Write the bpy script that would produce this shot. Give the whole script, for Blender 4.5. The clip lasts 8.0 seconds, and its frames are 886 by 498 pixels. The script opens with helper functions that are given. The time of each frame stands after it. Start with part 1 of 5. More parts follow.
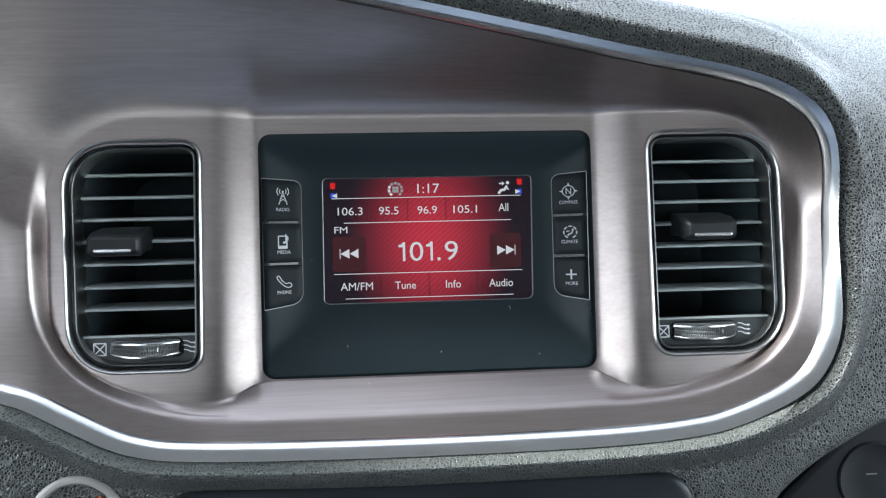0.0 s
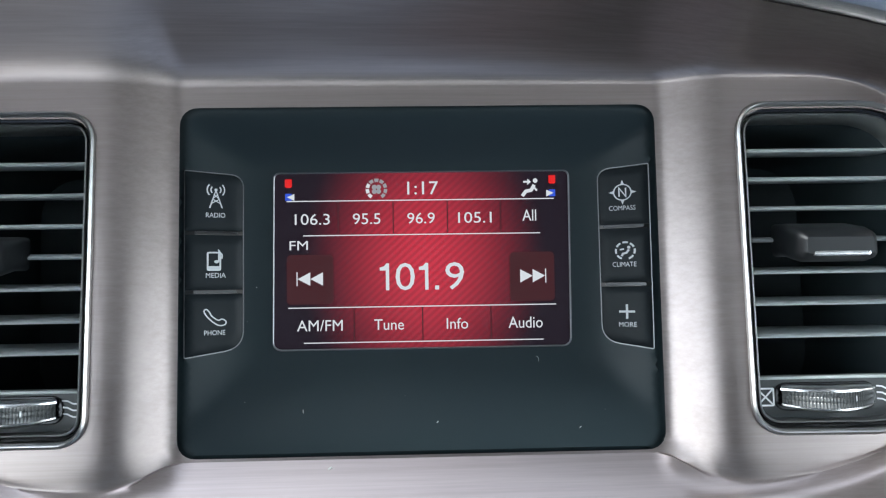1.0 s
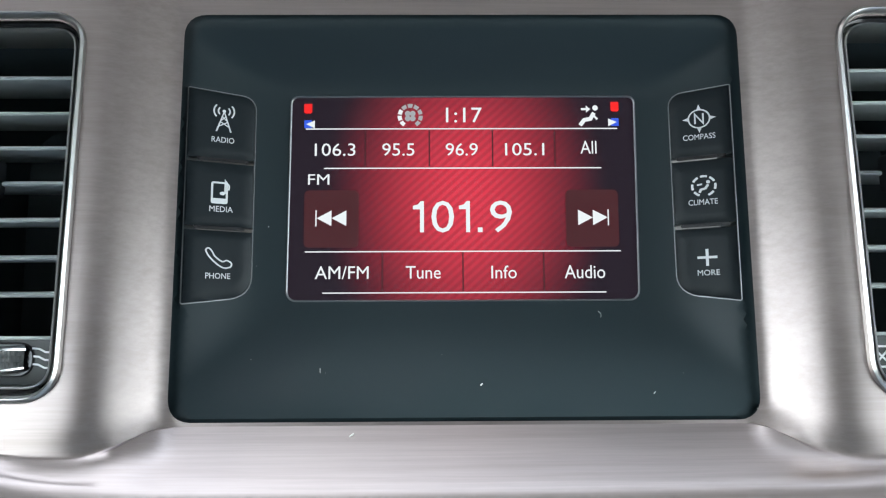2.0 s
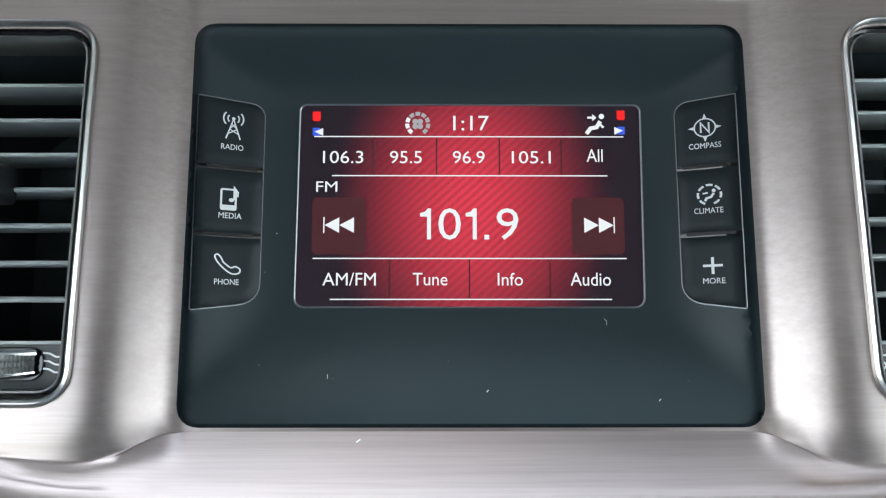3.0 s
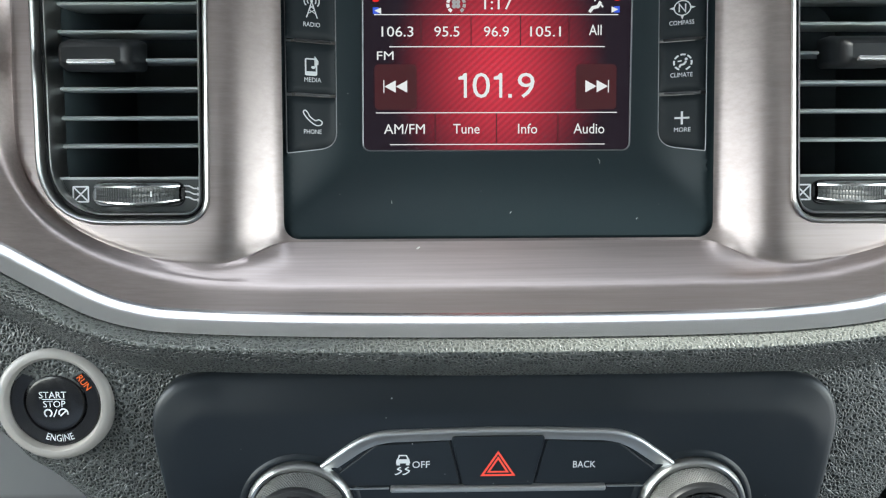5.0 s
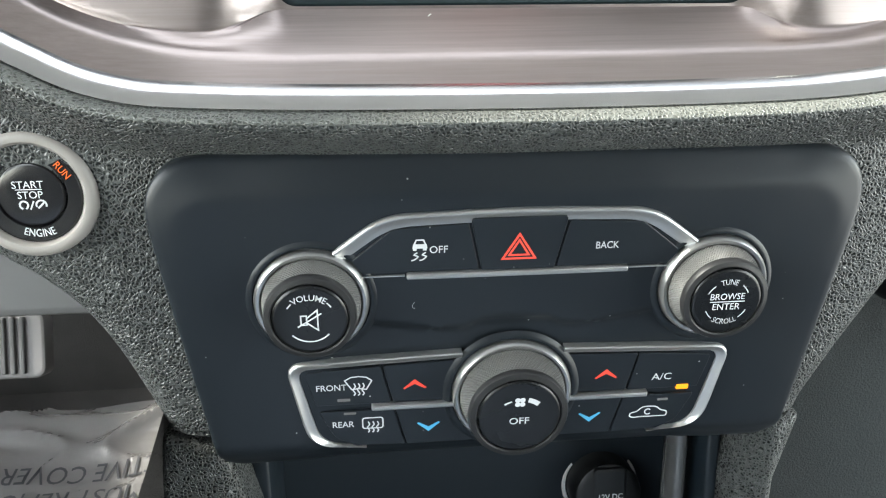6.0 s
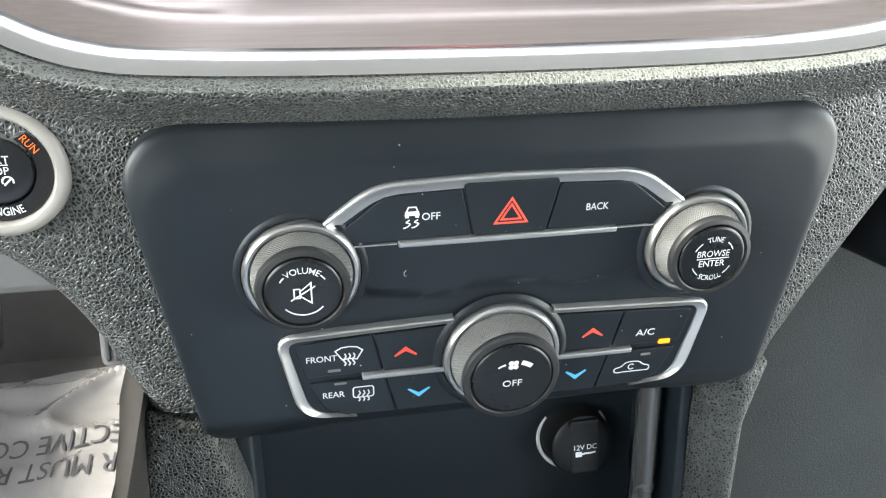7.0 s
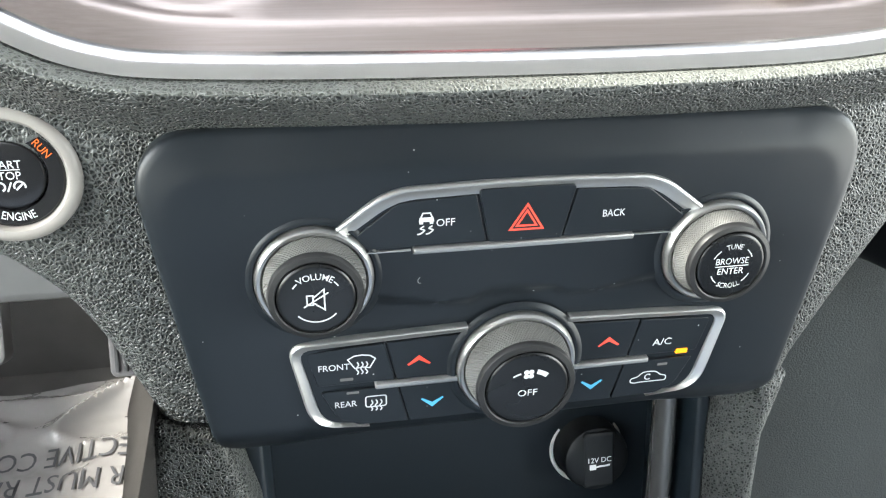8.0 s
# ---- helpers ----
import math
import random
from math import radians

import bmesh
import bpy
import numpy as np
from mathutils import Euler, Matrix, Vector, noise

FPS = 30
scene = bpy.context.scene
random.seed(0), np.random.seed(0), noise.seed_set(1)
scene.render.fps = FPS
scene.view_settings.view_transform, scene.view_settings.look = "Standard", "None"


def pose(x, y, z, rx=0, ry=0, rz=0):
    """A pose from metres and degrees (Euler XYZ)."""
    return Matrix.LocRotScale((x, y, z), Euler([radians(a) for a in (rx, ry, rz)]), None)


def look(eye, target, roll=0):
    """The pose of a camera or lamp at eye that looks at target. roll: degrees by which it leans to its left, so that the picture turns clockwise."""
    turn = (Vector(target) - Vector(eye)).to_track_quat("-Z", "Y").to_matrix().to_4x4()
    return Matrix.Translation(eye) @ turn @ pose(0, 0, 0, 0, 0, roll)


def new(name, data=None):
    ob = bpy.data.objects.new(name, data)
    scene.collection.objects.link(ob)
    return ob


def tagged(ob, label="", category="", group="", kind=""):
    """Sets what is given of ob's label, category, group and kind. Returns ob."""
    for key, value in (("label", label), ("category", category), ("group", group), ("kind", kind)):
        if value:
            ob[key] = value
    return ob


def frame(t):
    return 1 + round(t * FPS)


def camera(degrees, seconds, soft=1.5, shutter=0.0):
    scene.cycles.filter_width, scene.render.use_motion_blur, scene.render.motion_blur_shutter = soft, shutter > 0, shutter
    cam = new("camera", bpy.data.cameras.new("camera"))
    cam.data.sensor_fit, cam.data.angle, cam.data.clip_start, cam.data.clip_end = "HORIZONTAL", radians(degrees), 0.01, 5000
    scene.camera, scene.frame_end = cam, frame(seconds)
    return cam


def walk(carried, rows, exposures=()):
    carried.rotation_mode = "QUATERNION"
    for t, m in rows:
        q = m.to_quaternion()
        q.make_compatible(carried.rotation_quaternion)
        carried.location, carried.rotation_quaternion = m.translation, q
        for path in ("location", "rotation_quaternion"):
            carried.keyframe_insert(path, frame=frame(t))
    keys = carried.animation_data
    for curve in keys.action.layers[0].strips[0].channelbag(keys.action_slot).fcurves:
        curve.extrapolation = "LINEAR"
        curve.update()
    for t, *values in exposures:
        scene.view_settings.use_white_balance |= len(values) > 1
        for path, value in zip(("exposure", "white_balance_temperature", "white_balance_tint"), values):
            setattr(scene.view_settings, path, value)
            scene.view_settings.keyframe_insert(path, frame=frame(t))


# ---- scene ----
from mathutils.geometry import delaunay_2d_cdt

# The dashboard leans back by 12 degrees; its own frame has its origin at the middle of the radio's display.
DASH = pose(0, 0, 0.95, -12, 0, 0)
cam = camera(59.1, 8.0, 1.2)
PATH = [
    (0, (-0.025, -0.413, -0.002), (0.129, 1.581, -0.018), -1.4),
    (0.5, (-0.011, -0.358, -0.006), (0.101, 1.638, 0.019), -1.3),
    (1, (-0.002, -0.292, -0.01), (0.06, 1.704, 0.085), -0.9),
    (1.5, (-0.008, -0.255, -0.029), (0.028, 1.737, 0.147), -0.5),
    (2, (-0.01, -0.245, -0.046), (0.013, 1.74, 0.193), -0.3),
    (3.5, (-0.011, -0.251, -0.044), (-0.002, 1.733, 0.207), -0.0),
    (4, (-0.011, -0.271, -0.039), (-0.006, 1.722, 0.12), -0.1),
    (4.2, (-0.011, -0.286, -0.036), (-0.011, 1.711, 0.076), -0.0),
    (5.3, (-0.038, -0.329, -0.054), (0.028, 1.652, -0.325), -0.4),
    (5.5, (-0.042, -0.324, -0.064), (0.045, 1.644, -0.407), -0.5),
    (6, (-0.057, -0.307, -0.081), (0.127, 1.618, -0.592), -0.7),
    (6.5, (-0.065, -0.307, -0.077), (0.223, 1.578, -0.682), -0.8),
    (7, (-0.079, -0.298, -0.076), (0.28, 1.563, -0.713), -0.9),
    (7.5, (-0.081, -0.295, -0.079), (0.296, 1.563, -0.714), -1.0),
    (8, (-0.081, -0.295, -0.08), (0.262, 1.582, -0.68), -1.0),
]
EXPOSURES = [(0, 3.42, 6000, 4), (1, 3.65, 6000, 4), (2, 4.0, 6150, 2), (4.2, 3.95, 6150, 2), (5.5, 3.8, 6550, 2), (6.5, 4.68, 6750, 4), (8, 4.68, 6750, 4)]
walk(cam, [(t, DASH @ look(eye, target, roll)) for t, eye, target, roll in PATH], EXPOSURES)

# ---- light ----
world = bpy.data.worlds.new("sky")
scene.world = world
world.use_nodes = True
wn = world.node_tree
sky = wn.nodes.new("ShaderNodeTexSky")
sky.sky_type, sky.sun_disc = "NISHITA", False
sky.sun_elevation, sky.sun_rotation = radians(45), radians(271)
sky.dust_density, sky.ozone_density = 0.6, 0.5
haze = wn.nodes.new("ShaderNodeHueSaturation")
haze.inputs["Saturation"].default_value = 0.3
wn.links.new(sky.outputs[0], haze.inputs["Color"])
wn.links.new(haze.outputs[0], wn.nodes["Background"].inputs[0])
wn.nodes["Background"].inputs[1].default_value = 0.13
sun = new("sun", bpy.data.lights.new("sun", "SUN"))
sun.data.energy, sun.data.angle, sun.data.color = 1.25, radians(12), (1.0, 0.965, 0.92)
sun.matrix_world = look((-2.8, 0.05, 3.8), (0, 0, 1.0))


# ---- materials ----
LAMP = 0.085  # brightness of the lit legends and the display beside daylight


def material(name, colour, rough=0.5, metal=0.0, **more):
    m = bpy.data.materials.new(name)
    m.use_nodes = True
    b = m.node_tree.nodes["Principled BSDF"]
    b.inputs["Base Color"].default_value = (*colour, 1)
    b.inputs["Roughness"].default_value = rough
    b.inputs["Metallic"].default_value = metal
    for key, value in more.items():
        b.inputs[key.replace("_", " ")].default_value = value
    return m


def coords(m, scale):
    n, l = m.node_tree.nodes, m.node_tree.links
    tex, mp = n.new("ShaderNodeTexCoord"), n.new("ShaderNodeMapping")
    mp.inputs["Scale"].default_value = scale
    l.new(tex.outputs["Object"], mp.inputs[0])
    return mp.outputs[0]


def noise_of(m, scale, size, detail=3.0, rough=0.5):
    n, l = m.node_tree.nodes, m.node_tree.links
    t = n.new("ShaderNodeTexNoise")
    t.inputs["Scale"].default_value, t.inputs["Detail"].default_value, t.inputs["Roughness"].default_value = size, detail, rough
    l.new(coords(m, scale), t.inputs["Vector"])
    return t.outputs["Fac"]


def ramp(m, value, a, b, low, high):
    n, l = m.node_tree.nodes, m.node_tree.links
    r = n.new("ShaderNodeMapRange")
    for i, v in enumerate((a, b, low, high)):
        r.inputs[i + 1].default_value = v
    l.new(value, r.inputs[0])
    return r.outputs[0]


def mix(m, fac, a, b):
    n, l = m.node_tree.nodes, m.node_tree.links
    x = n.new("ShaderNodeMix")
    x.data_type = "RGBA"
    for sock, v in ((x.inputs[6], a), (x.inputs[7], b)):
        if isinstance(v, tuple):
            sock.default_value = (*v, 1)
        else:
            l.new(v, sock)
    l.new(fac, x.inputs[0])
    return x.outputs[2]


def put(m, name, value):
    m.node_tree.links.new(value, m.node_tree.nodes["Principled BSDF"].inputs[name])


def bump(m, value, strength, distance, under=None):
    n, l = m.node_tree.nodes, m.node_tree.links
    b = n.new("ShaderNodeBump")
    b.inputs["Strength"].default_value, b.inputs["Distance"].default_value = strength, distance
    l.new(value, b.inputs["Height"])
    if under:
        l.new(under, b.inputs["Normal"])
    put(m, "Normal", b.outputs[0])
    return b.outputs[0]


def brushed():
    m = material("brushed_nickel", (0.4, 0.36, 0.36), 0.3, 1.0)
    streak = noise_of(m, (10, 1100, 1100), 1.0, 4.0, 0.65)
    wide = noise_of(m, (3, 160, 160), 1.0, 3.0)
    smear = noise_of(m, (9, 14, 14), 1.0, 3.0)
    lines = noise_of(m, (14, 700, 700), 1.0, 5.0, 0.7)
    both = m.node_tree.nodes.new("ShaderNodeMath")
    both.operation = "ADD"
    m.node_tree.links.new(ramp(m, wide, 0.3, 0.7, 0, 0.4), both.inputs[0])
    m.node_tree.links.new(ramp(m, lines, 0.36, 0.64, 0, 0.6), both.inputs[1])
    put(m, "Base Color", mix(m, both.outputs[0], (0.292, 0.25, 0.24), (0.372, 0.32, 0.307)))
    put(m, "Roughness", ramp(m, smear, 0.3, 0.75, 0.33, 0.39))
    bump(m, streak, 0.06, 0.00005)
    grain = m.node_tree.nodes.new("ShaderNodeCombineXYZ")
    grain.inputs[0].default_value = 1.0
    put(m, "Tangent", grain.outputs[0])
    b = m.node_tree.nodes["Principled BSDF"]
    b.inputs["Anisotropic"].default_value, b.inputs["Anisotropic Rotation"].default_value = 0.1, 0.25
    return m


def leather(name, size, deep, pit_shade, dark, light):
    """Embossed vinyl: a net of broad, rounded ridges round small pits with their shade painted in, worn a little paler
    in patches.
    """
    m = material(name, dark, 0.5)
    n, l = m.node_tree.nodes, m.node_tree.links
    c = coords(m, (1, 1, 1))
    wob = n.new("ShaderNodeTexNoise")
    wob.inputs["Scale"].default_value, wob.inputs["Detail"].default_value = 0.6 * size, 0.0
    l.new(c, wob.inputs["Vector"])
    sc = n.new("ShaderNodeVectorMath")
    sc.operation = "SCALE"
    sc.inputs[3].default_value = 0.6 / size
    l.new(wob.outputs["Color"], sc.inputs[0])
    warp = n.new("ShaderNodeVectorMath")
    l.new(c, warp.inputs[0])
    l.new(sc.outputs[0], warp.inputs[1])
    v = n.new("ShaderNodeTexVoronoi")
    v.feature = "DISTANCE_TO_EDGE"
    v.inputs["Scale"].default_value = size
    l.new(warp.outputs[0], v.inputs["Vector"])
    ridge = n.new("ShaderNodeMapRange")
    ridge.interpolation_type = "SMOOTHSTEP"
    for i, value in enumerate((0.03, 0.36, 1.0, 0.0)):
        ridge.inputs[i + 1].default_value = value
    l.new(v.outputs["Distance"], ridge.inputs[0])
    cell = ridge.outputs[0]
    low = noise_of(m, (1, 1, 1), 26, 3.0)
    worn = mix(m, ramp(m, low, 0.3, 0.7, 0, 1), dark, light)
    # the shade down in the pits is put into the base colour
    put(m, "Base Color", mix(m, ramp(m, cell, 0.0, 0.75, 0, 1), pit_shade, worn))
    put(m, "Roughness", ramp(m, cell, 0, 1, 0.6, 0.38))
    put(m, "Specular IOR Level", ramp(m, cell, 0.1, 0.8, 0.12, 0.7))
    bump(m, cell, 1.0, deep)
    return m


def satin_black(name, colour, rough, dust=0.0, gloss=0.5):
    m = material(name, colour, rough, Specular_IOR_Level=gloss)
    fine = noise_of(m, (1, 1, 1), 3500, 2.0)
    patch = noise_of(m, (1, 1, 1), 30, 4.0)
    put(m, "Roughness", ramp(m, patch, 0.3, 0.7, rough - 0.05, rough + 0.07))
    bump(m, fine, 0.08, 0.00005)
    if dust:
        n, l = m.node_tree.nodes, m.node_tree.links
        v = n.new("ShaderNodeTexVoronoi")
        v.inputs["Scale"].default_value = 130
        l.new(coords(m, (1, 1, 1)), v.inputs["Vector"])
        spot = ramp(m, v.outputs["Distance"], dust, dust * 0.6, 0.0, 1.0)
        keep = n.new("ShaderNodeMath")
        keep.operation = "MULTIPLY"
        l.new(spot, keep.inputs[0])
        gate = n.new("ShaderNodeSeparateColor")
        l.new(v.outputs["Color"], gate.inputs[0])
        l.new(ramp(m, gate.outputs[0], 0.3, 0.9, 0.0, 0.8), keep.inputs[1])
        put(m, "Base Color", mix(m, keep.outputs[0], colour, (0.5, 0.5, 0.48)))
    return m


def glowing(name, colour, strength):
    m = material(name, (0.01, 0.01, 0.01), 0.35, Specular_IOR_Level=0.1)
    b = m.node_tree.nodes["Principled BSDF"]
    b.inputs["Emission Color"].default_value = (*colour, 1)
    b.inputs["Emission Strength"].default_value = strength * LAMP
    return m


def display_glow():
    # Lit background of the display: red in the middle, dark towards the rim, with fine slanting stripes.
    m = material("lit_display", (0.006, 0.006, 0.008), 0.22, Specular_IOR_Level=0.1)
    n, l = m.node_tree.nodes, m.node_tree.links
    flat = n.new("ShaderNodeVectorMath")
    flat.operation = "LENGTH"
    l.new(coords(m, (1 / 0.047, 0, 1 / 0.064)), flat.inputs[0])
    dim = n.new("ShaderNodeMapRange")
    dim.interpolation_type = "SMOOTHSTEP"
    for i, value in enumerate((0.0, 1.0, 1.0, 0.0)):
        dim.inputs[i + 1].default_value = value
    l.new(flat.outputs["Value"], dim.inputs[0])
    core = dim.outputs[0]
    w = n.new("ShaderNodeTexWave")
    w.bands_direction = "X"
    w.inputs["Scale"].default_value = 150
    mp = n.new("ShaderNodeMapping")
    mp.inputs["Rotation"].default_value = (0, radians(-48), 0)
    tex = n.new("ShaderNodeTexCoord")
    l.new(tex.outputs["Object"], mp.inputs[0])
    l.new(mp.outputs[0], w.inputs["Vector"])
    k = n.new("ShaderNodeMath")
    k.operation = "MULTIPLY"
    l.new(ramp(m, w.outputs["Fac"], 0.2, 0.8, 0.72, 1.0), k.inputs[0])
    l.new(core, k.inputs[1])
    put(m, "Emission Color", mix(m, k.outputs[0], (0.012, 0.006, 0.01), (0.59, 0.034, 0.057)))
    m.node_tree.nodes["Principled BSDF"].inputs["Emission Strength"].default_value = LAMP
    return m


def film_plastic():
    m = material("clear_film", (0.44, 0.42, 0.41), 0.16)
    n = m.node_tree.nodes["Principled BSDF"]
    n.inputs["Alpha"].default_value = 0.5
    wob = noise_of(m, (1, 1, 1), 22, 3.0)
    bump(m, wob, 0.6, 0.01)
    return m


def carpet(name, colour):
    m = material(name, colour, 0.95)
    f = noise_of(m, (1, 1, 1), 900, 3.0, 0.7)
    low = noise_of(m, (1, 1, 1), 9, 4.0)
    dark = tuple(0.55 * c for c in colour)
    put(m, "Base Color", mix(m, ramp(m, low, 0.3, 0.7, 0, 1), dark, colour))
    bump(m, f, 0.8, 0.002)
    return m


NICKEL = brushed()
CHROME = material("satin_chrome", (0.64, 0.64, 0.64), 0.25, 1.0)
SILVER = material("silver_paint", (0.42, 0.42, 0.415), 0.34, 0.85)
RIM_METAL = material("knob_rim", (0.33, 0.33, 0.325), 0.3, 0.9)
VENT_CHROME = material("vent_chrome", (0.42, 0.42, 0.41), 0.3, 1.0)
EDGE = material("fine_edge", (0.17, 0.175, 0.18), 0.35, 0.8)
RING = satin_black("cast_silver", (0.21, 0.195, 0.18), 0.42)
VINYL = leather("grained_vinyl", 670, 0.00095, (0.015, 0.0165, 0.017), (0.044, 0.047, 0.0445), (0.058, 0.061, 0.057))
# the padding's vinyl again, paler for the light on its upturned edge
LIT_VINYL = leather("lit_vinyl", 670, 0.0005, (0.055, 0.058, 0.053), (0.088, 0.093, 0.084), (0.104, 0.109, 0.099))
PANEL = satin_black("satin_panel", (0.0085, 0.011, 0.0138), 0.34, 0.05, 0.26)
BLACK = satin_black("black_plastic", (0.006, 0.007, 0.008), 0.4, 0.0, 0.38)
BAR = satin_black("bar_plastic", (0.03, 0.034, 0.034), 0.4)
CAP = satin_black("cap_plastic", (0.0045, 0.005, 0.0055), 0.27, 0.0, 0.35)
BIN = satin_black("bin_plastic", (0.007, 0.011, 0.015), 0.42, 0.0, 0.35)
GLOSS = satin_black("gloss_black", (0.008, 0.008, 0.009), 0.16)
DUCT = satin_black("duct_black", (0.004, 0.005, 0.0065), 0.6, 0.0, 0.18)
VENT = satin_black("vent_housing", (0.034, 0.046, 0.051), 0.6, 0.0, 0.3)
WHEEL = satin_black("wheel_rubber", (0.075, 0.077, 0.076), 0.34)
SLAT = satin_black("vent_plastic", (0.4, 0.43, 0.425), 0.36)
GRIP = satin_black("knob_rubber", (0.075, 0.074, 0.07), 0.5)
SHOULDER = satin_black("knob_shoulder", (0.014, 0.014, 0.0145), 0.42, 0.0, 0.28)
# paler than the bin, for the stripe of reflection in its corner
GLINT = satin_black("glint_plastic", (0.05, 0.05, 0.05), 0.22, 0.0, 0.9)
PALE = satin_black("pale_silver", (0.7, 0.7, 0.68), 0.4)
PEDAL = satin_black("pedal_metal", (0.22, 0.205, 0.2), 0.5)
GREY = satin_black("grey_plastic", (0.1, 0.098, 0.096), 0.6)
BRIGHT = material("bright_print", (0.75, 0.76, 0.76), 0.5)
WHITE = material("white_print", (0.47, 0.48, 0.49), 0.5)
RED = material("red_print", (0.75, 0.06, 0.035), 0.5)
BLUE = material("blue_print", (0.08, 0.38, 0.62), 0.5)
DARKPRINT = material("dark_print", (0.045, 0.045, 0.05), 0.6)
AMBER = glowing("amber_lamp", (1.0, 0.32, 0.01), 1.3)
ORANGE = glowing("orange_legend", (1.0, 0.16, 0.02), 0.9)
LIT_WHITE = glowing("lit_white", (0.95, 0.93, 0.95), 0.7)
LIT_GREY = glowing("lit_grey", (0.5, 0.48, 0.5), 0.6)
LIT_RED = glowing("lit_red", (0.9, 0.01, 0.01), 0.8)
LIT_BLUE = glowing("lit_blue", (0.04, 0.1, 0.7), 0.8)
LIT_DARK = glowing("lit_dark", (0.05, 0.012, 0.018), 0.5)
LIT_BOX = glowing("lit_box", (0.06, 0.008, 0.012), 0.8)
DISPLAY = display_glow()
FILM = film_plastic()
CARPET = carpet("floor_carpet", (0.1, 0.094, 0.088))
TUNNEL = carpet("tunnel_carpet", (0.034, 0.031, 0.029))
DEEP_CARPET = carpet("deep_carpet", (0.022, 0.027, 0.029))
DARK_CARPET = carpet("dark_carpet", (0.072, 0.079, 0.083))
# unseen roof and seats, made pale and bluish to brighten the trim's reflections
LINER = carpet("roof_liner", (0.45, 0.44, 0.43))
SEAT_BOUNCE = carpet("seat_bounce", (0.16, 0.195, 0.26))
TRIM = satin_black("door_trim", (0.1, 0.1, 0.1), 0.6)


# ---- shapes: all in millimetres, x to the right, z up, y away from the viewer ----
def thing(name, m, label, category, group=""):
    ob = new(name)
    ob.empty_display_size = 0.02
    ob.matrix_world = m
    return tagged(ob, label, category, group)


def mesh_of(name, bm, mat, flat=False, sharp=38):
    bmesh.ops.scale(bm, vec=(0.001, 0.001, 0.001), verts=bm.verts)
    bmesh.ops.recalc_face_normals(bm, faces=bm.faces)
    me = bpy.data.meshes.new(name)
    bm.to_mesh(me)
    bm.free()
    me.materials.append(mat)
    if not flat:
        me.shade_smooth()
        me.set_sharp_from_angle(angle=radians(sharp))
    return me


def part(name, bm, mat, parent, label="", flat=False):
    ob = new(name, mesh_of(name, bm, mat, flat))
    ob.parent = parent
    if label:
        ob["label"] = label
    return ob


def rpoly(corners, steps=6):
    """A closed loop from corners (x, z, radius), each rounded by an arc."""
    out, n = [], len(corners)
    for i, (x, z, r) in enumerate(corners):
        p = Vector((x, z))
        a, b = Vector(corners[i - 1][:2]) - p, Vector(corners[(i + 1) % n][:2]) - p
        if r <= 0:
            out.append((x, z))
            continue
        half = a.angle(b) / 2
        run = min(r / math.tan(half), 0.49 * a.length, 0.49 * b.length)
        s, e = p + a.normalized() * run, p + b.normalized() * run
        for k in range(steps + 1):
            t = k / steps
            q = (1 - t) ** 2 * s + 2 * t * (1 - t) * p + t * t * e
            q2 = q + (p - q) * -0.08 * math.sin(math.pi * t)
            out.append((q2.x, q2.y))
    return out


def rrect(x0, z0, x1, z1, r, steps=6):
    return rpoly([(x0, z0, r), (x1, z0, r), (x1, z1, r), (x0, z1, r)], steps)


def spline(points, steps=8, closed=True):
    out, n = [], len(points)
    last = n if closed else n - 1
    for i in range(last):
        if closed:
            p = [Vector(points[(i + k) % n]) for k in (-1, 0, 1, 2)]
        else:
            p = [Vector(points[min(max(i + k, 0), n - 1)]) for k in (-1, 0, 1, 2)]
        for k in range(steps):
            t = k / steps
            q = 0.5 * (2 * p[1] + (p[2] - p[0]) * t + (2 * p[0] - 5 * p[1] + 4 * p[2] - p[3]) * t * t + (3 * p[1] - p[0] - 3 * p[2] + p[3]) * t ** 3)
            out.append(tuple(q))
    if not closed:
        out.append(tuple(points[-1]))
    return out


def area2(loop):
    return sum(loop[i - 1][0] * loop[i][1] - loop[i][0] * loop[i - 1][1] for i in range(len(loop)))


def offset(loop, d):
    """The loop pushed outwards by d."""
    s = 1 if area2(loop) > 0 else -1
    n, out = len(loop), []
    for i in range(n):
        a, p, b = (Vector(loop[(i + k) % n]) for k in (-1, 0, 1))
        u, v = (p - a), (b - p)
        u = u.normalized() if u.length > 1e-6 else v.normalized()
        v = v.normalized() if v.length > 1e-6 else u
        nu, nv = Vector((u.y, -u.x)), Vector((v.y, -v.x))
        w = nu + nv
        w = w.normalized() if w.length > 1e-6 else nu
        w = w / max(0.5, w.dot(nu))
        out.append((p.x + s * d * w.x, p.y + s * d * w.y))
    return out


def rings(bm, loops, first=False, last=False):
    """Faces between successive loops of 3D points of one length; caps on the first or last."""
    made = [[bm.verts.new(p) for p in loop] for loop in loops]
    n = len(made[0])
    for a, b in zip(made, made[1:]):
        for i in range(n):
            bm.faces.new((a[i - 1], a[i], b[i], b[i - 1]))
    if first:
        bm.faces.new(made[0])
    if last:
        bm.faces.new(made[-1])
    return made


def at_y(loop, y):
    return [(x, y(x, z) if callable(y) else y, z) for x, z in loop]


def plate(loop, front, back, edge=0.5, bm=None):
    """A slab with a rounded front edge."""
    bm = bm or bmesh.new()
    rings(bm, [at_y(loop, back), at_y(loop, front + edge), at_y(offset(loop, -0.35 * edge), front + 0.3 * edge), at_y(offset(loop, -edge), front), at_y(offset(loop, -1.25 * edge), front)], True, True)
    return bm


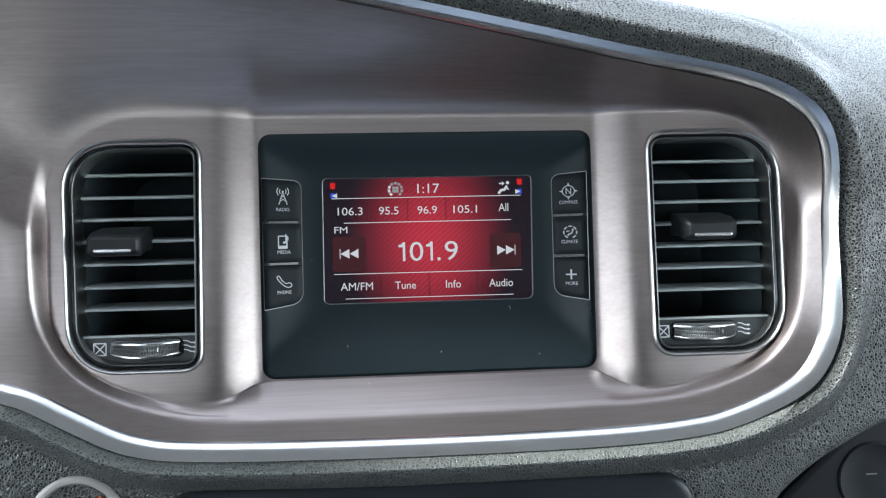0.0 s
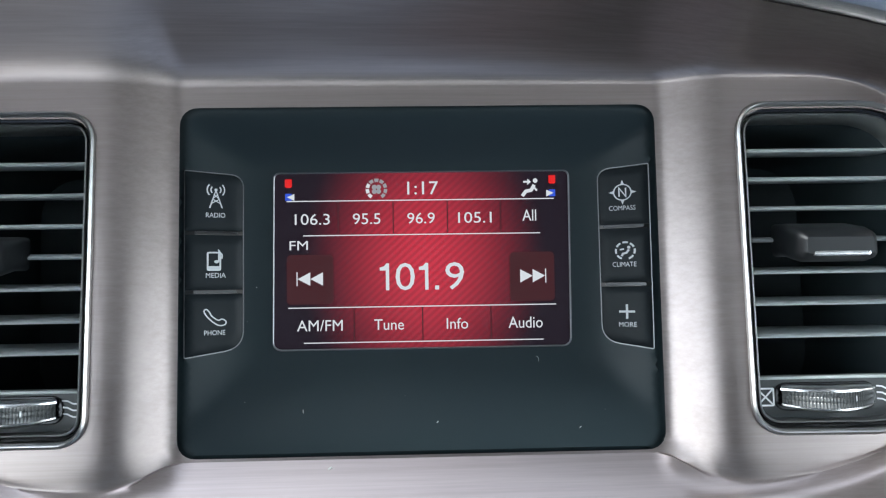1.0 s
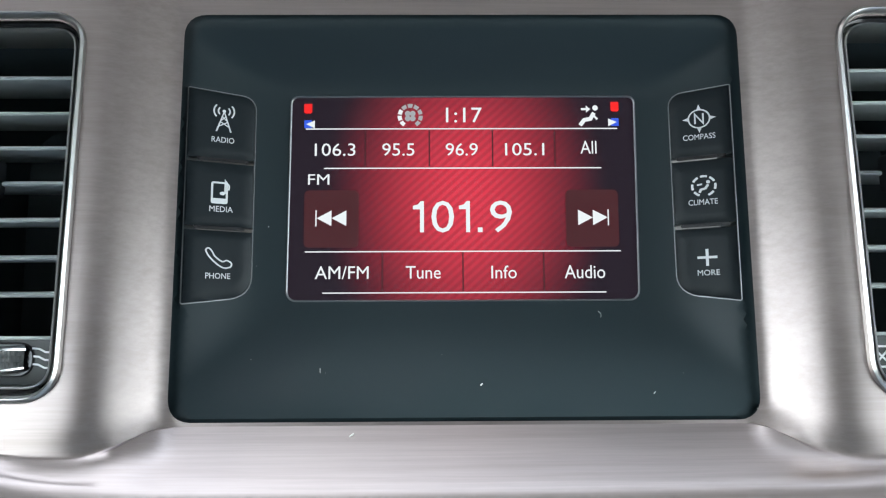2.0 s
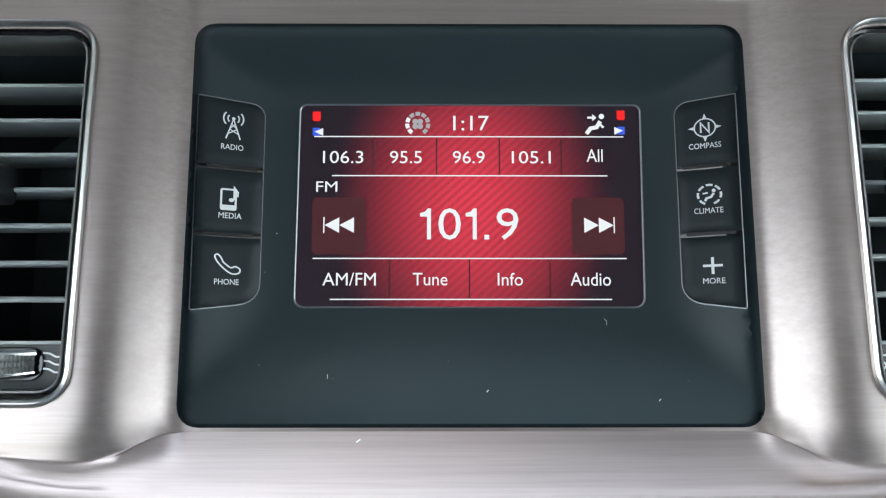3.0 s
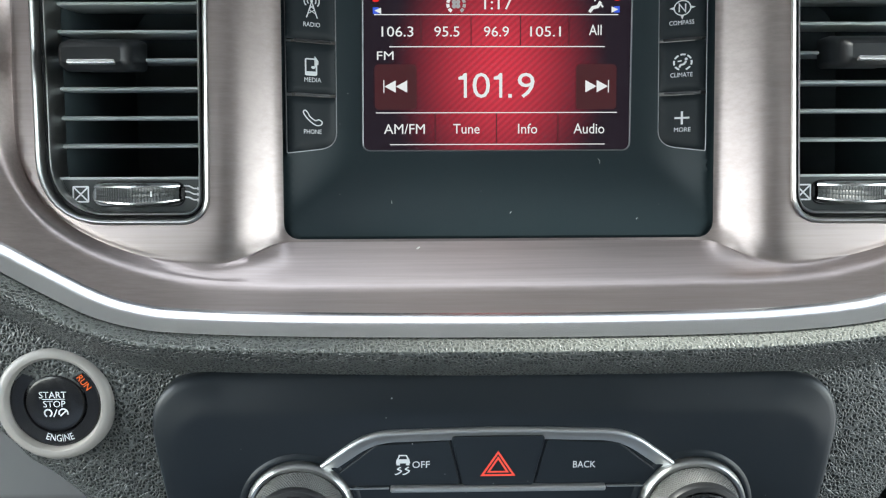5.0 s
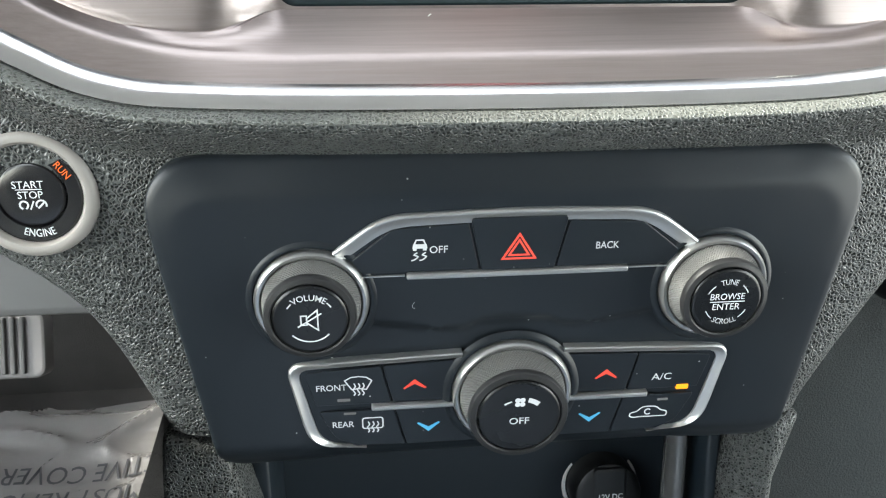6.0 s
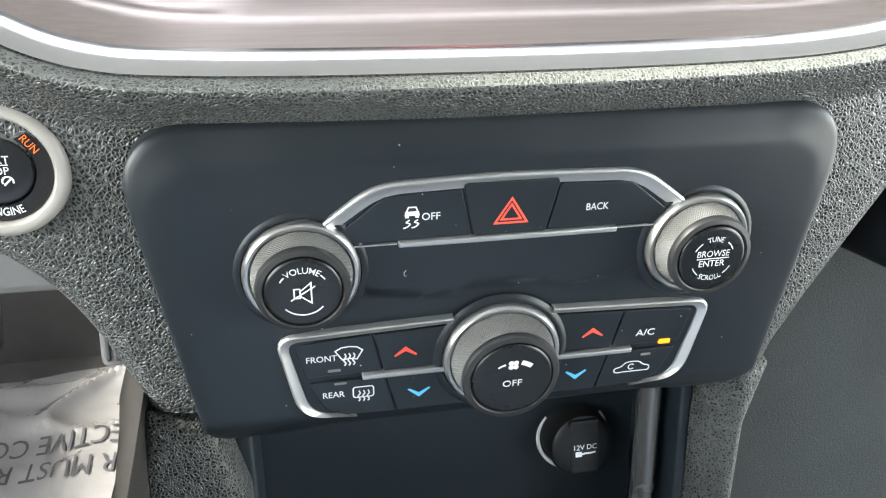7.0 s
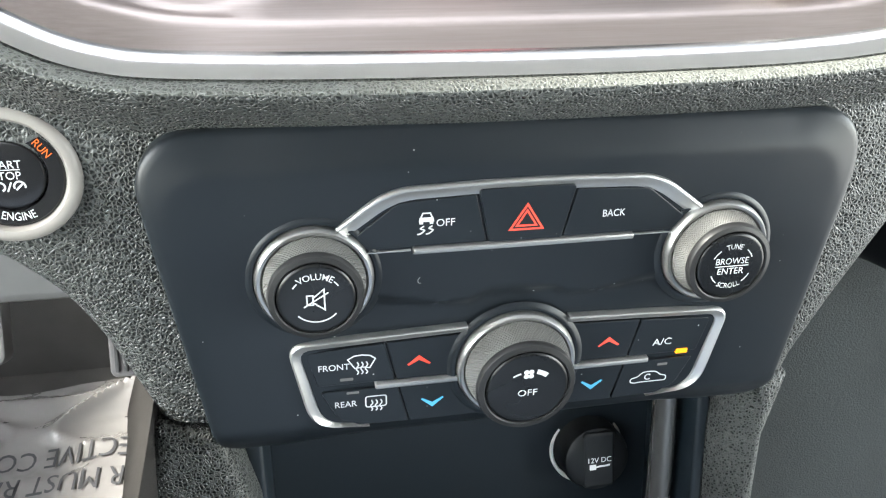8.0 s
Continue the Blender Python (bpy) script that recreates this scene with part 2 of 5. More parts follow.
def band(loop, profile, bm=None):
    """A frame that follows a loop: profile rows of (outward, y)."""
    bm = bm or bmesh.new()
    loops = [at_y(offset(loop, d), y) for d, y in profile]
    made = rings(bm, loops)
    n = len(loop)
    for i in range(n):
        bm.faces.new((made[-1][i - 1], made[-1][i], made[0][i], made[0][i - 1]))
    return bm


def along(points, radii, count):
    """An open line with rounded corners, as evenly spaced points."""
    fine, n = [], len(points)
    for i, p in enumerate(points):
        p = Vector(p)
        if i in (0, n - 1) or not radii[i]:
            fine.append(p)
            continue
        a, b = Vector(points[i - 1]) - p, Vector(points[i + 1]) - p
        run = min(radii[i], 0.45 * a.length, 0.45 * b.length)
        s, e = p + a.normalized() * run, p + b.normalized() * run
        fine += [(1 - t) ** 2 * s + 2 * t * (1 - t) * p + t * t * e for t in [k / 8 for k in range(9)]]
    length = [0.0]
    for a, b in zip(fine, fine[1:]):
        length.append(length[-1] + (b - a).length)
    at = np.linspace(0, length[-1], count)
    return list(zip(np.interp(at, length, [p.x for p in fine]), np.interp(at, length, [p.y for p in fine])))


def lathe(profile, cx, cz, n=64, bm=None, cap=True):
    """A turned part that faces the viewer: rows of (radius, y)."""
    bm = bm or bmesh.new()
    loops = [[(cx + r * math.cos(2 * math.pi * k / n), y, cz + r * math.sin(2 * math.pi * k / n)) for k in range(n)] for r, y in profile]
    rings(bm, loops, False, cap)
    return bm


def stroke(points, width, y, closed=False, bm=None):
    """A printed line of even width."""
    bm = bm or bmesh.new()
    n = len(points)
    left, right = [], []
    for i in range(n):
        p = Vector(points[i])
        a = Vector(points[i - 1]) if (i or closed) else p
        b = Vector(points[(i + 1) % n]) if (i < n - 1 or closed) else p
        u = (p - a).normalized() if (p - a).length > 1e-6 else (b - p).normalized()
        v = (b - p).normalized() if (b - p).length > 1e-6 else u
        w = Vector((-(u.y + v.y), u.x + v.x))
        w = w.normalized() if w.length > 1e-6 else Vector((-u.y, u.x))
        w = w * (width / 2 / max(0.4, w.dot(Vector((-u.y, u.x)))))
        left.append(bm.verts.new((p.x + w.x, y, p.y + w.y)))
        right.append(bm.verts.new((p.x - w.x, y, p.y - w.y)))
    for i in range(n if closed else n - 1):
        j = (i + 1) % n
        bm.faces.new((left[i], left[j], right[j], right[i]))
    return bm


def patch(points, y, bm=None):
    bm = bm or bmesh.new()
    bm.faces.new([bm.verts.new((x, y, z)) for x, z in points])
    return bm


def arc(cx, cz, r, a0, a1, n=14, rz=None):
    return [(cx + r * math.cos(radians(a0 + (a1 - a0) * k / n)), cz + (rz or r) * math.sin(radians(a0 + (a1 - a0) * k / n))) for k in range(n + 1)]


def lettering(text, cx, cz, y, height=None, width=None, bend=0.0, bold=0.0):
    """Flat letters centred at (cx, cz); bend: radius of the circle whose top (or, below 0, bottom) they follow."""
    cu = bpy.data.curves.new("letters", "FONT")
    cu.body, cu.resolution_u, cu.offset = text, 3, (bold - 0.014 if bold else 0.0)
    ob = new("letters", cu)
    bpy.context.view_layer.update()
    me = bpy.data.meshes.new_from_object(ob.evaluated_get(bpy.context.evaluated_depsgraph_get()))
    bpy.data.objects.remove(ob)
    bm = bmesh.new()
    bm.from_mesh(me)
    bpy.data.meshes.remove(me)
    bpy.data.curves.remove(cu)
    xs, zs = [v.co.x for v in bm.verts], [v.co.y for v in bm.verts]
    w, h = max(xs) - min(xs), max(zs) - min(zs)
    sz = height / h if height else width / w
    sx = width / w if width else sz
    mx, mz = (max(xs) + min(xs)) / 2, (max(zs) + min(zs)) / 2
    if bend:
        bmesh.ops.subdivide_edges(bm, edges=[e for e in bm.edges if e.calc_length() > 0.25], cuts=1)
    for v in bm.verts:
        x, z = (v.co.x - mx) * sx, (v.co.y - mz) * sz
        if bend > 0:
            a = x / bend
            x, z = (bend + z) * math.sin(a), (bend + z) * math.cos(a) - bend
        elif bend < 0:
            a = x / -bend
            x, z = (-bend - z) * math.sin(a), bend * -1 - (-bend - z) * math.cos(a)
        v.co = (cx + x, y, cz + z)
    return bm


def near(points, loop, closed=True):
    """Distance of each point from a loop."""
    p = np.asarray(points, float)
    a = np.asarray(loop, float)
    b = np.roll(a, -1, 0) if closed else a[1:]
    a = a if closed else a[:-1]
    best = np.full(len(p), 1e9)
    for s, e in zip(a, b):
        d = e - s
        t = np.clip(((p - s) @ d) / max(d @ d, 1e-9), 0, 1)
        best = np.minimum(best, np.hypot(*(p - s - t[:, None] * d).T))
    return best


def inside(points, loop):
    p = np.asarray(points, float)
    a = np.asarray(loop, float)
    hit = np.zeros(len(p), bool)
    for (x0, z0), (x1, z1) in zip(a, np.roll(a, -1, 0)):
        if z0 == z1:
            continue
        cross = (z0 > p[:, 1]) != (z1 > p[:, 1])
        hit ^= cross & (p[:, 0] < (x1 - x0) * (p[:, 1] - z0) / (z1 - z0) + x0)
    return hit


def resample(loop, step):
    out = []
    for i in range(len(loop)):
        a, b = Vector(loop[i]), Vector(loop[(i + 1) % len(loop)])
        k = max(1, round((b - a).length / step))
        out += [tuple(a + (b - a) * j / k) for j in range(k)]
    return out


def sheet(outline, holes, step, height, skirt=0.0, insets=(), creases=()):
    """A curved skin over the plan (x, z) inside outline and outside the holes; height(points) gives y. insets: finer rows of points at these
    distances from the outline; creases: loops along which the points lie closer; skirt: how far the rim runs straight back."""
    loops = [resample(l, step) for l in (outline, *holes)]
    edge_points = np.array([p for l in loops for p in l])
    x0, z0 = edge_points.min(0)
    x1, z1 = edge_points.max(0)
    rows = []
    for j, z in enumerate(np.arange(z0, z1, step * 0.87)):
        xs = np.arange(x0 + (j % 2) * step / 2, x1, step)
        rows.append(np.c_[xs, np.full(len(xs), z)])
    grid = np.concatenate(rows)
    keep = inside(grid, loops[0])
    for l in loops[1:]:
        keep &= ~inside(grid, l)
    for l in loops:
        keep &= near(grid, l) > step * 0.45
    if insets:
        keep &= near(grid, loops[0]) > max(insets) + step * 0.5
    for l in creases:
        keep &= near(grid, l) > step * 0.4
    pts = [edge_points, grid[keep]]
    for crease in creases:
        row = np.array(resample(crease, step))
        ok = inside(row, loops[0]) & (near(row, loops[0]) > step * 0.4)
        for l in loops[1:]:
            ok &= ~inside(row, l) & (near(row, l) > step * 0.3)
        pts.append(row[ok])
    for d in insets:
        row = np.array(resample(offset(loops[0], -d), step))
        ok = inside(row, loops[0]) & (near(row, loops[0]) > 0.93 * d)
        for l in loops[1:]:
            ok &= ~inside(row, l) & (near(row, l) > step * 0.45)
        pts.append(row[ok])
    pts = np.concatenate(pts)
    edges, k = [], 0
    for l in loops:
        edges += [(k + i, k + (i + 1) % len(l)) for i in range(len(l))]
        k += len(l)
    v, _, f, _, _, _ = delaunay_2d_cdt([Vector(p) for p in pts], edges, [], 0, 1e-5)
    v = np.array([tuple(p) for p in v])
    f = np.array(f)
    mid = v[f].mean(1)
    ok = inside(mid, loops[0])
    for l in loops[1:]:
        ok &= ~inside(mid, l)
    y = height(v)
    bm = bmesh.new()
    verts = [bm.verts.new((x, yy, z)) for (x, z), yy in zip(v, y)]
    for a, b, c in f[ok]:
        bm.faces.new((verts[a], verts[b], verts[c]))
    for vert in [q for q in bm.verts if not q.link_faces]:
        bm.verts.remove(vert)
    if skirt:
        rim = [e for e in bm.edges if len(e.link_faces) == 1]
        grown = bmesh.ops.extrude_edge_only(bm, edges=rim)
        for g in grown["geom"]:
            if isinstance(g, bmesh.types.BMVert):
                g.co.y += skirt
    return bm


def step_up(x, a, b):
    t = np.clip((x - a) / (b - a), 0, 1)
    return t * t * (3 - 2 * t)


def box_bm(x0, y0, z0, x1, y1, z1, edge=0.0, bm=None):
    bm = bm or bmesh.new()
    made = bmesh.ops.create_cube(bm, size=1.0)
    for v in made["verts"]:
        v.co = (x0 + (v.co.x + 0.5) * (x1 - x0), y0 + (v.co.y + 0.5) * (y1 - y0), z0 + (v.co.z + 0.5) * (z1 - z0))
    if edge:
        bmesh.ops.bevel(bm, geom=list({e for v in made["verts"] for e in v.link_edges}), offset=edge, segments=3, affect="EDGES", profile=0.6)
    return bm


# ---- the car's shell: floor, doors, roof and the window openings; unseen parts sized to shape the light ----
def shell(name, x0, y0, z0, x1, y1, z1, mat, label=""):
    me = mesh_of(name, box_bm(1000 * x0, 1000 * y0, 1000 * z0, 1000 * x1, 1000 * y1, 1000 * z1, 4), mat)
    ob = new(name, me)
    return tagged(ob, label, "", "", "structure")


ground = new("ground", mesh_of("ground", patch([(x, y) for x, y in ((-400000, -400000), (400000, -400000), (400000, 400000), (-400000, 400000))], 0), material("pale_concrete", (0.42, 0.41, 0.4), 0.9)))
ground.matrix_world = Matrix.Rotation(radians(-90), 4, "X")
tagged(ground, "pale concrete lot round the car", "", "", "structure")
shell("floor", -0.85, -2.3, 0.24, 0.85, 0.75, 0.30, CARPET, "dark grey carpet on the car's floor")
shell("wall_west", -0.85, -2.3, 0.30, -0.78, -1.0, 0.8, TRIM)
# out of view; height chosen to keep the sun off the floor film
shell("door_west", -0.85, -1.0, 0.30, -0.78, 0.75, 0.82, TRIM, "unseen block for the driver door, its height set to shade the footwell")
shell("wall_east", 0.78, -2.3, 0.30, 0.85, -1.0, 0.98, TRIM)
# out of view; kept low so that more light enters from the right
shell("door_east", 0.78, -1.0, 0.30, 0.85, 0.75, 0.4, TRIM, "unseen block for the passenger door, kept low to let light in")
shell("wall_south", -0.78, -2.3, 0.30, 0.78, -2.2, 1.2, TRIM)
shell("wall_seats", -0.70, -1.25, 0.30, 0.70, -1.15, 1.12, DARK_CARPET)
for side in (-1, 1):
    shell("seat_base", min(side * 0.2, side * 0.7), -1.15, 0.30, max(side * 0.2, side * 0.7), -0.62, 0.60, SEAT_BOUNCE)
shell("console_top", -0.17, -1.15, 0.30, 0.17, -0.2, 0.55, SEAT_BOUNCE)
shell("wall_north", -0.78, 0.68, 0.30, 0.78, 0.75, 1.0, DARK_CARPET)
# out of view; front edge placed to darken what the lower trim reflects
shell("ceiling", -0.71, -2.2, 1.32, 0.78, -0.12, 1.37, LINER)
shell("roof_rail", 0.74, -2.2, 1.22, 0.80, -0.12, 1.32, LINER)
shell("dash_top", -0.78, 0.075, 1.0, 0.17, 0.68, 1.05, TRIM, "dark top of the dashboard")
for side in (-1, 1):
    for name, y0, y1 in (("pillar_rear", -2.2, -1.9), ("pillar_middle", -1.05, -0.93)):
        bm = bmesh.new()
        rings(bm, [[(side * x, y, z) for y in (1000 * y0, 1000 * y1) for x in ((a, b) if y == 1000 * y0 else (b, a))] for z, a, b in ((928, 780, 850), (1330, 660, 730))], True, True)
        tagged(new(name, mesh_of(name, bm, LINER)), "", "", "", "structure")
    bm = bmesh.new()
    rings(bm, [[(side * (a + dx), y + dy, z) for dx, dy in ((0, 0), (60, 0), (60, 70), (0, 70))] for z, y, a in ((925, 690, 770), (1330, -225, 660))], True, True)
    tagged(new("pillar_front", mesh_of("pillar_front", bm, LINER)), "", "", "", "structure")

# ---- plan of the trim ----
RIM = spline([(-320, -38), (-250, -49), (-200, -63.5), (-187, -68), (-175, -74.5), (-163, -81), (-150, -87.5), (-137, -91.5), (-120, -93.8), (-74, -95.6), (0, -96.4), (60, -96),
              (100, -94.8), (130, -92), (145, -88.5), (159, -83.5), (173, -77), (183, -69.5), (190, -58), (193.5, -44), (194.5, -22), (194.5, 2), (193.5, 27.3), (187.5, 47.2), (173, 61),
              (146.5, 71.5), (90.5, 83), (37.4, 94.6), (-14.8, 105.5), (-101.8, 122.4), (-204, 139.8), (-327, 152)], 6)
RIDGE = spline([(-190, 11), (-190, -16), (-188, -32), (-182, -46), (-173, -58.5), (-161, -68), (-147, -75), (-130, -80.5), (-110, -84), (-75, -85.2), (0, -85.2), (60, -84.6), (105, -83),
                (134, -79), (158, -70), (172, -60), (181, -46), (184.5, -26), (185, 2), (184, 30), (176, 53), (152, 66), (100, 68), (0, 68), (-100, 68), (-160, 66), (-184, 48), (-190, 30)], 6)
PANEL_LOOP = rrect(-87, -69, 84.6, 55.5, 7.5)
RECESS = spline([(-184, 10), (-183.5, -28), (-180.5, -43), (-173.5, -53.5), (-163, -61.5), (-148, -68.5), (-131, -73), (-112, -75.3), (-101, -74), (-93, -71.2), (-85, -69.2), (-60, -69.0),
                 (0, -69.0), (60, -69.0), (81, -69.2), (88, -71.6), (96, -74.8), (107, -76), (122, -75), (146, -69.8), (163, -63), (175, -52), (179, -38), (180.5, -12), (180.5, 22), (173, 47),
                 (150, 61), (100, 62), (0, 62), (-100, 62), (-153, 61), (-176, 47), (-184, 28)], 6)
VENT_L = rpoly([(-112.8, 50, 10), (-178.6, 50, 25), (-175.8, -62.5, 25), (-113.2, -62.5, 10)], 8)
VENT_R = rpoly([(111, -63, 11), (179.5, -63.5, 26), (179.5, 51.5, 26), (110.4, 51.5, 11)], 8)
PAD_EDGE = -36.0


def panel_rim(z):
    return -14 - 0.03 * (55 - z)


def rim_y(z):
    """Depth of the rim's crest: it stands further out along the hood than along the bottom."""
    return -42 - 14.5 * step_up(z, 0, 80)


def trim_height(p):
    """The folds inside the recess: two pods for the vents, and the channel that holds the radio."""
    x, z = p[:, 0], p[:, 1]
    centre = panel_rim(np.clip(z, -73, 60))
    pod = -22 - 0.05 * (50 - np.clip(z, -73, 62))
    far = np.abs(x + 1) - 86.0
    ramp_up = (far - 2.4 * np.log(1 + np.exp((far - 17.5) / 2.4))) / 17.5
    return centre + (pod - centre) * np.clip(ramp_up, 0, 1)


def cast(origin, way, loop):
    """How far a ray in the plan runs to a loop."""
    o, w = Vector(origin), Vector(way)
    far = 0.0
    for a, b in zip(loop, loop[1:] + loop[:1]):
        a, d = Vector(a), Vector(b) - Vector(a)
        den = w.x * d.y - w.y * d.x
        if abs(den) > 1e-9:
            t = ((a.x - o.x) * d.y - (a.y - o.y) * d.x) / den
            u = ((a.x - o.x) * w.y - (a.y - o.y) * w.x) / den
            if t > 0 and -1e-6 <= u <= 1 + 1e-6:
                far = max(far, t)
    return far


def trim_face():
    rays = [((x, -5), (0, -1)) for x in np.linspace(-158, 152, 130)]
    rays += [((152, -5), (math.cos(a), math.sin(a))) for a in np.radians(np.linspace(-90, 90, 66))[1:-1]]
    rays += [((x, -5), (0, 1)) for x in np.linspace(152, -158, 130)]
    rays += [((-158, -5), (math.cos(a), math.sin(a))) for a in np.radians(np.linspace(90, 270, 66))[1:-1]]
    inner, lines = [], []
    outer = offset(RIM, -1.6)
    for o, w in rays:
        r1, r2, r3 = cast(o, w, RECESS), cast(o, w, RIDGE), cast(o, w, outer)
        inner.append((o[0] + w[0] * r1, o[1] + w[1] * r1))
        lines.append((o, w, r1, min(max(r2 - r1, 2.5), 0.65 * (r3 - r1)), r3 - r1))
    base = trim_height(np.array(inner))
    bm = sheet(inner, [offset(PANEL_LOOP, -0.8), offset(VENT_L, -0.6), offset(VENT_R, -0.6)], 2.2, trim_height)
    columns = []
    for (o, w, r1, fold, full), (x, z), y0 in zip(lines, inner, base):
        end = float(rim_y(np.array([o[1] + w[1] * (r1 + full)]))[0]) + 2.7
        dip = 0.3 * float(step_up(np.array([abs(x + 1)]), 86, 106)[0])
        edge = min(0.25 + 6 * dip, 0.3 * fold)
        soft = min(2.2, 0.45 * fold)
        stops = [edge * k / 4 for k in range(4)] + [edge + (fold - soft - edge) * k / 4 for k in range(4)] + [fold - soft + 2 * soft * k / 10 for k in range(10)]
        stops += [fold + soft + (full - fold - soft) * (k / 10) ** 1.2 for k in range(11)]
        down = 1 - float(step_up(np.array([w[1]]), 0.35, 0.98)[0])
        s1, s2 = (-34 - y0 - dip) / (fold - edge), (end + 34) / (full - fold)
        column = []
        for d in stops:
            if d < edge:
                below = y0 + dip * math.sin(math.pi / 2 * d / edge)
            else:
                below = y0 + dip + s1 * (d - edge) + (s2 - s1) * 0.75 * math.log(1 + math.exp(min(40.0, (d - fold) / 0.75)))
            e = (math.sqrt(d * d + 169) - 13) / (math.sqrt(full * full + 169) - 13)
            above = y0 + (-25 - y0) * float(step_up(d, 0, 32))
            above += (end - above) * (0.75 * e + 0.25 * e * e)
            column.append((o[0] + w[0] * (r1 + d), above + (below - above) * down, o[1] + w[1] * (r1 + d)))
        columns.append(column)
    rings(bm, [list(row) for row in zip(*columns)])
    bmesh.ops.remove_doubles(bm, verts=bm.verts, dist=0.05)
    # soft fillet where the feet of the two pods run into the dish
    foot = [v for v in bm.verts if v.co.z < -52 and not v.is_boundary]
    at = np.array([(v.co.x, v.co.z) for v in foot])
    away, across, free = near(at, RECESS), np.abs(np.abs(at[:, 0] + 1) - 99), near(at, PANEL_LOOP) > 1.5
    for k in range(24):
        soft = [v for v, ok in zip(foot, free & (away < 9 - 0.3 * k) & (across < 34 - 0.9 * k)) if ok]
        bmesh.ops.smooth_vert(bm, verts=soft, factor=0.5, use_axis_x=False, use_axis_y=True, use_axis_z=False)
    return bm


def rim_bar():
    """The rim: a bright crest that faces up, then a broad lip that faces the seats."""
    loop = resample(RIM, 3)
    out = offset(loop, 1.0)
    rows = []
    for d, dy in [(-2.3, 8), (-2.1, 4.0), (-1.8, 2.6), (-0.6, 1.3), (0.8, -0.2), (1.5, -0.8), (2.1, -1.2), (4.2, -2.1), (6.2, -3.0), (6.6, -2.6), (6.8, 0), (6.8, 18), (-1, 18)]:
        fine = [1 - 0.36 * float(step_up(np.array([p[1]]), -50, 0)[0]) for p in loop]
        rows.append([(p[0] + (q[0] - p[0]) * d * k, float(rim_y(np.array([p[1]]))[0]) + dy - 0.06 * max(0, min(d, 6.2) - 2.1) * (k - 0.4) * (dy < 5), p[1] + (q[1] - p[1]) * d * k) for p, q, k in zip(loop, out, fine)])
    bm = bmesh.new()
    rings(bm, rows + rows[:1])
    bmesh.ops.remove_doubles(bm, verts=bm.verts, dist=0.01)
    return bm


trim = thing("dashboard_trim", DASH, "brushed dark nickel dashboard bezel with a satin chrome rim", "dashboard trim")
part("face", trim_face(), NICKEL, trim, "brushed dark nickel face with soft folds")
part("rim", rim_bar(), CHROME, trim, "satin chrome rim")


# ---- air vents ----
def air_vent(loop, side, slat_z, tab, wheel, cross_x, lines_x, label):
    ob = thing("air_vent", DASH @ pose(0, 0.0035, 0, -2.9, 0, 0), label, "air vent", "air vents")
    part("frame", band(loop, [(-1.5, -22), (-1.3, -28.2), (-0.8, -29.6), (-0.2, -30.0), (0.5, -29.4), (0.8, -27), (0.8, -14)]), VENT_CHROME, ob, "thin satin chrome outer frame")
    part("groove", band(loop, [(-3.2, -20), (-3.0, -24.6), (-1.6, -25.4), (-1.2, -20)]), GLOSS, ob, "dark groove inside the frame")
    part("inner_frame", band(loop, [(-4.4, -14), (-4.2, -24.8), (-3.7, -26.2), (-3.2, -26.0), (-2.9, -24.0), (-2.9, -14)]), VENT_CHROME, ob, "thin satin chrome inner frame")
    inner = offset(loop, -3.9)
    bm = bmesh.new()
    rings(bm, [at_y(inner, -20), at_y(offset(inner, 0.3), -10), at_y(offset(inner, -2), 60), at_y(offset(inner, -9), 64)], False, True)
    part("housing", bm, VENT, ob, "black duct behind the slats")
    xs = [p[0] for p in inner]
    for z in slat_z:
        hits = []
        for (xa, za), (xb, zb) in zip(inner, inner[1:] + inner[:1]):
            if (za > z) != (zb > z):
                hits.append(xa + (xb - xa) * (z - za) / (zb - za))
        a, b = min(hits) - 0.4, max(hits) + 0.4
        prof = [(-17.2, 0.0), (-16.8, 0.6), (-15.6, 0.9), (-6, 1.0), (2, 0.8), (8, 0.2), (8, -0.4), (2, -0.8), (-6, -0.9), (-15.6, -0.7), (-16.8, -0.5)]
        bm = bmesh.new()
        rings(bm, [[(x, y, z + dz + 0.13 * (y + 14)) for y, dz in prof] for x in (a, (a + b) / 2, b)], True, True)
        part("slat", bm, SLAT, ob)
    # the grip that slides on a slat
    x0, z0, x1, z1 = tab
    face = rrect(x0, z0, x1, z1, 2.6)
    bm = bmesh.new()
    rings(bm, [at_y(offset(face, -0.5), -15), at_y(face, -22), at_y(offset(face, 0.8), -33), at_y(offset(face, 0.2), -37.5), at_y(offset(face, -1.6), -39.4)], True, True)
    for v in bm.verts:
        if v.co.y < -20 and v.co.z > (z0 + z1) / 2:
            v.co.z += 0.30 * (v.co.y + 18)
        if v.co.y > -25:
            v.co.z += 2.0 if v.co.z < (z0 + z1) / 2 else 0
    grip = part("tab", bm, BLACK, ob, "black grip on the slats")
    part("strip", plate(rrect(x0 + 3.4, z0 + 0.7, x1 - 3.4, z0 + 2.5, 0.8), -40.3, -36, 0.5), CHROME, grip, "thin chrome strip")
    # lower bar with its thumbwheel
    bottom = [p for p in resample(offset(loop, -4.0), 1.0)]
    bar = sheet([p for p in clip_below(bottom, -45.0)], [], 3.0, lambda p: np.full(len(p), -21.0) - 1.6 * step_up(p[:, 1], -56, -60), 14)
    part("control_bar", bar, BAR, ob, "black bar under the slats")
    # pale strip that paints in the highlight along the bar's ledge
    part("ledge_highlight", box_bm(min(xs) + 1.0, -22.2, -45.6, max(xs) - 1.0, -14, -44.6, 0.3), SLAT, ob)
    wx0, wx1, wz = wheel
    cx, rad = (wx0 + wx1) / 2, 24.0
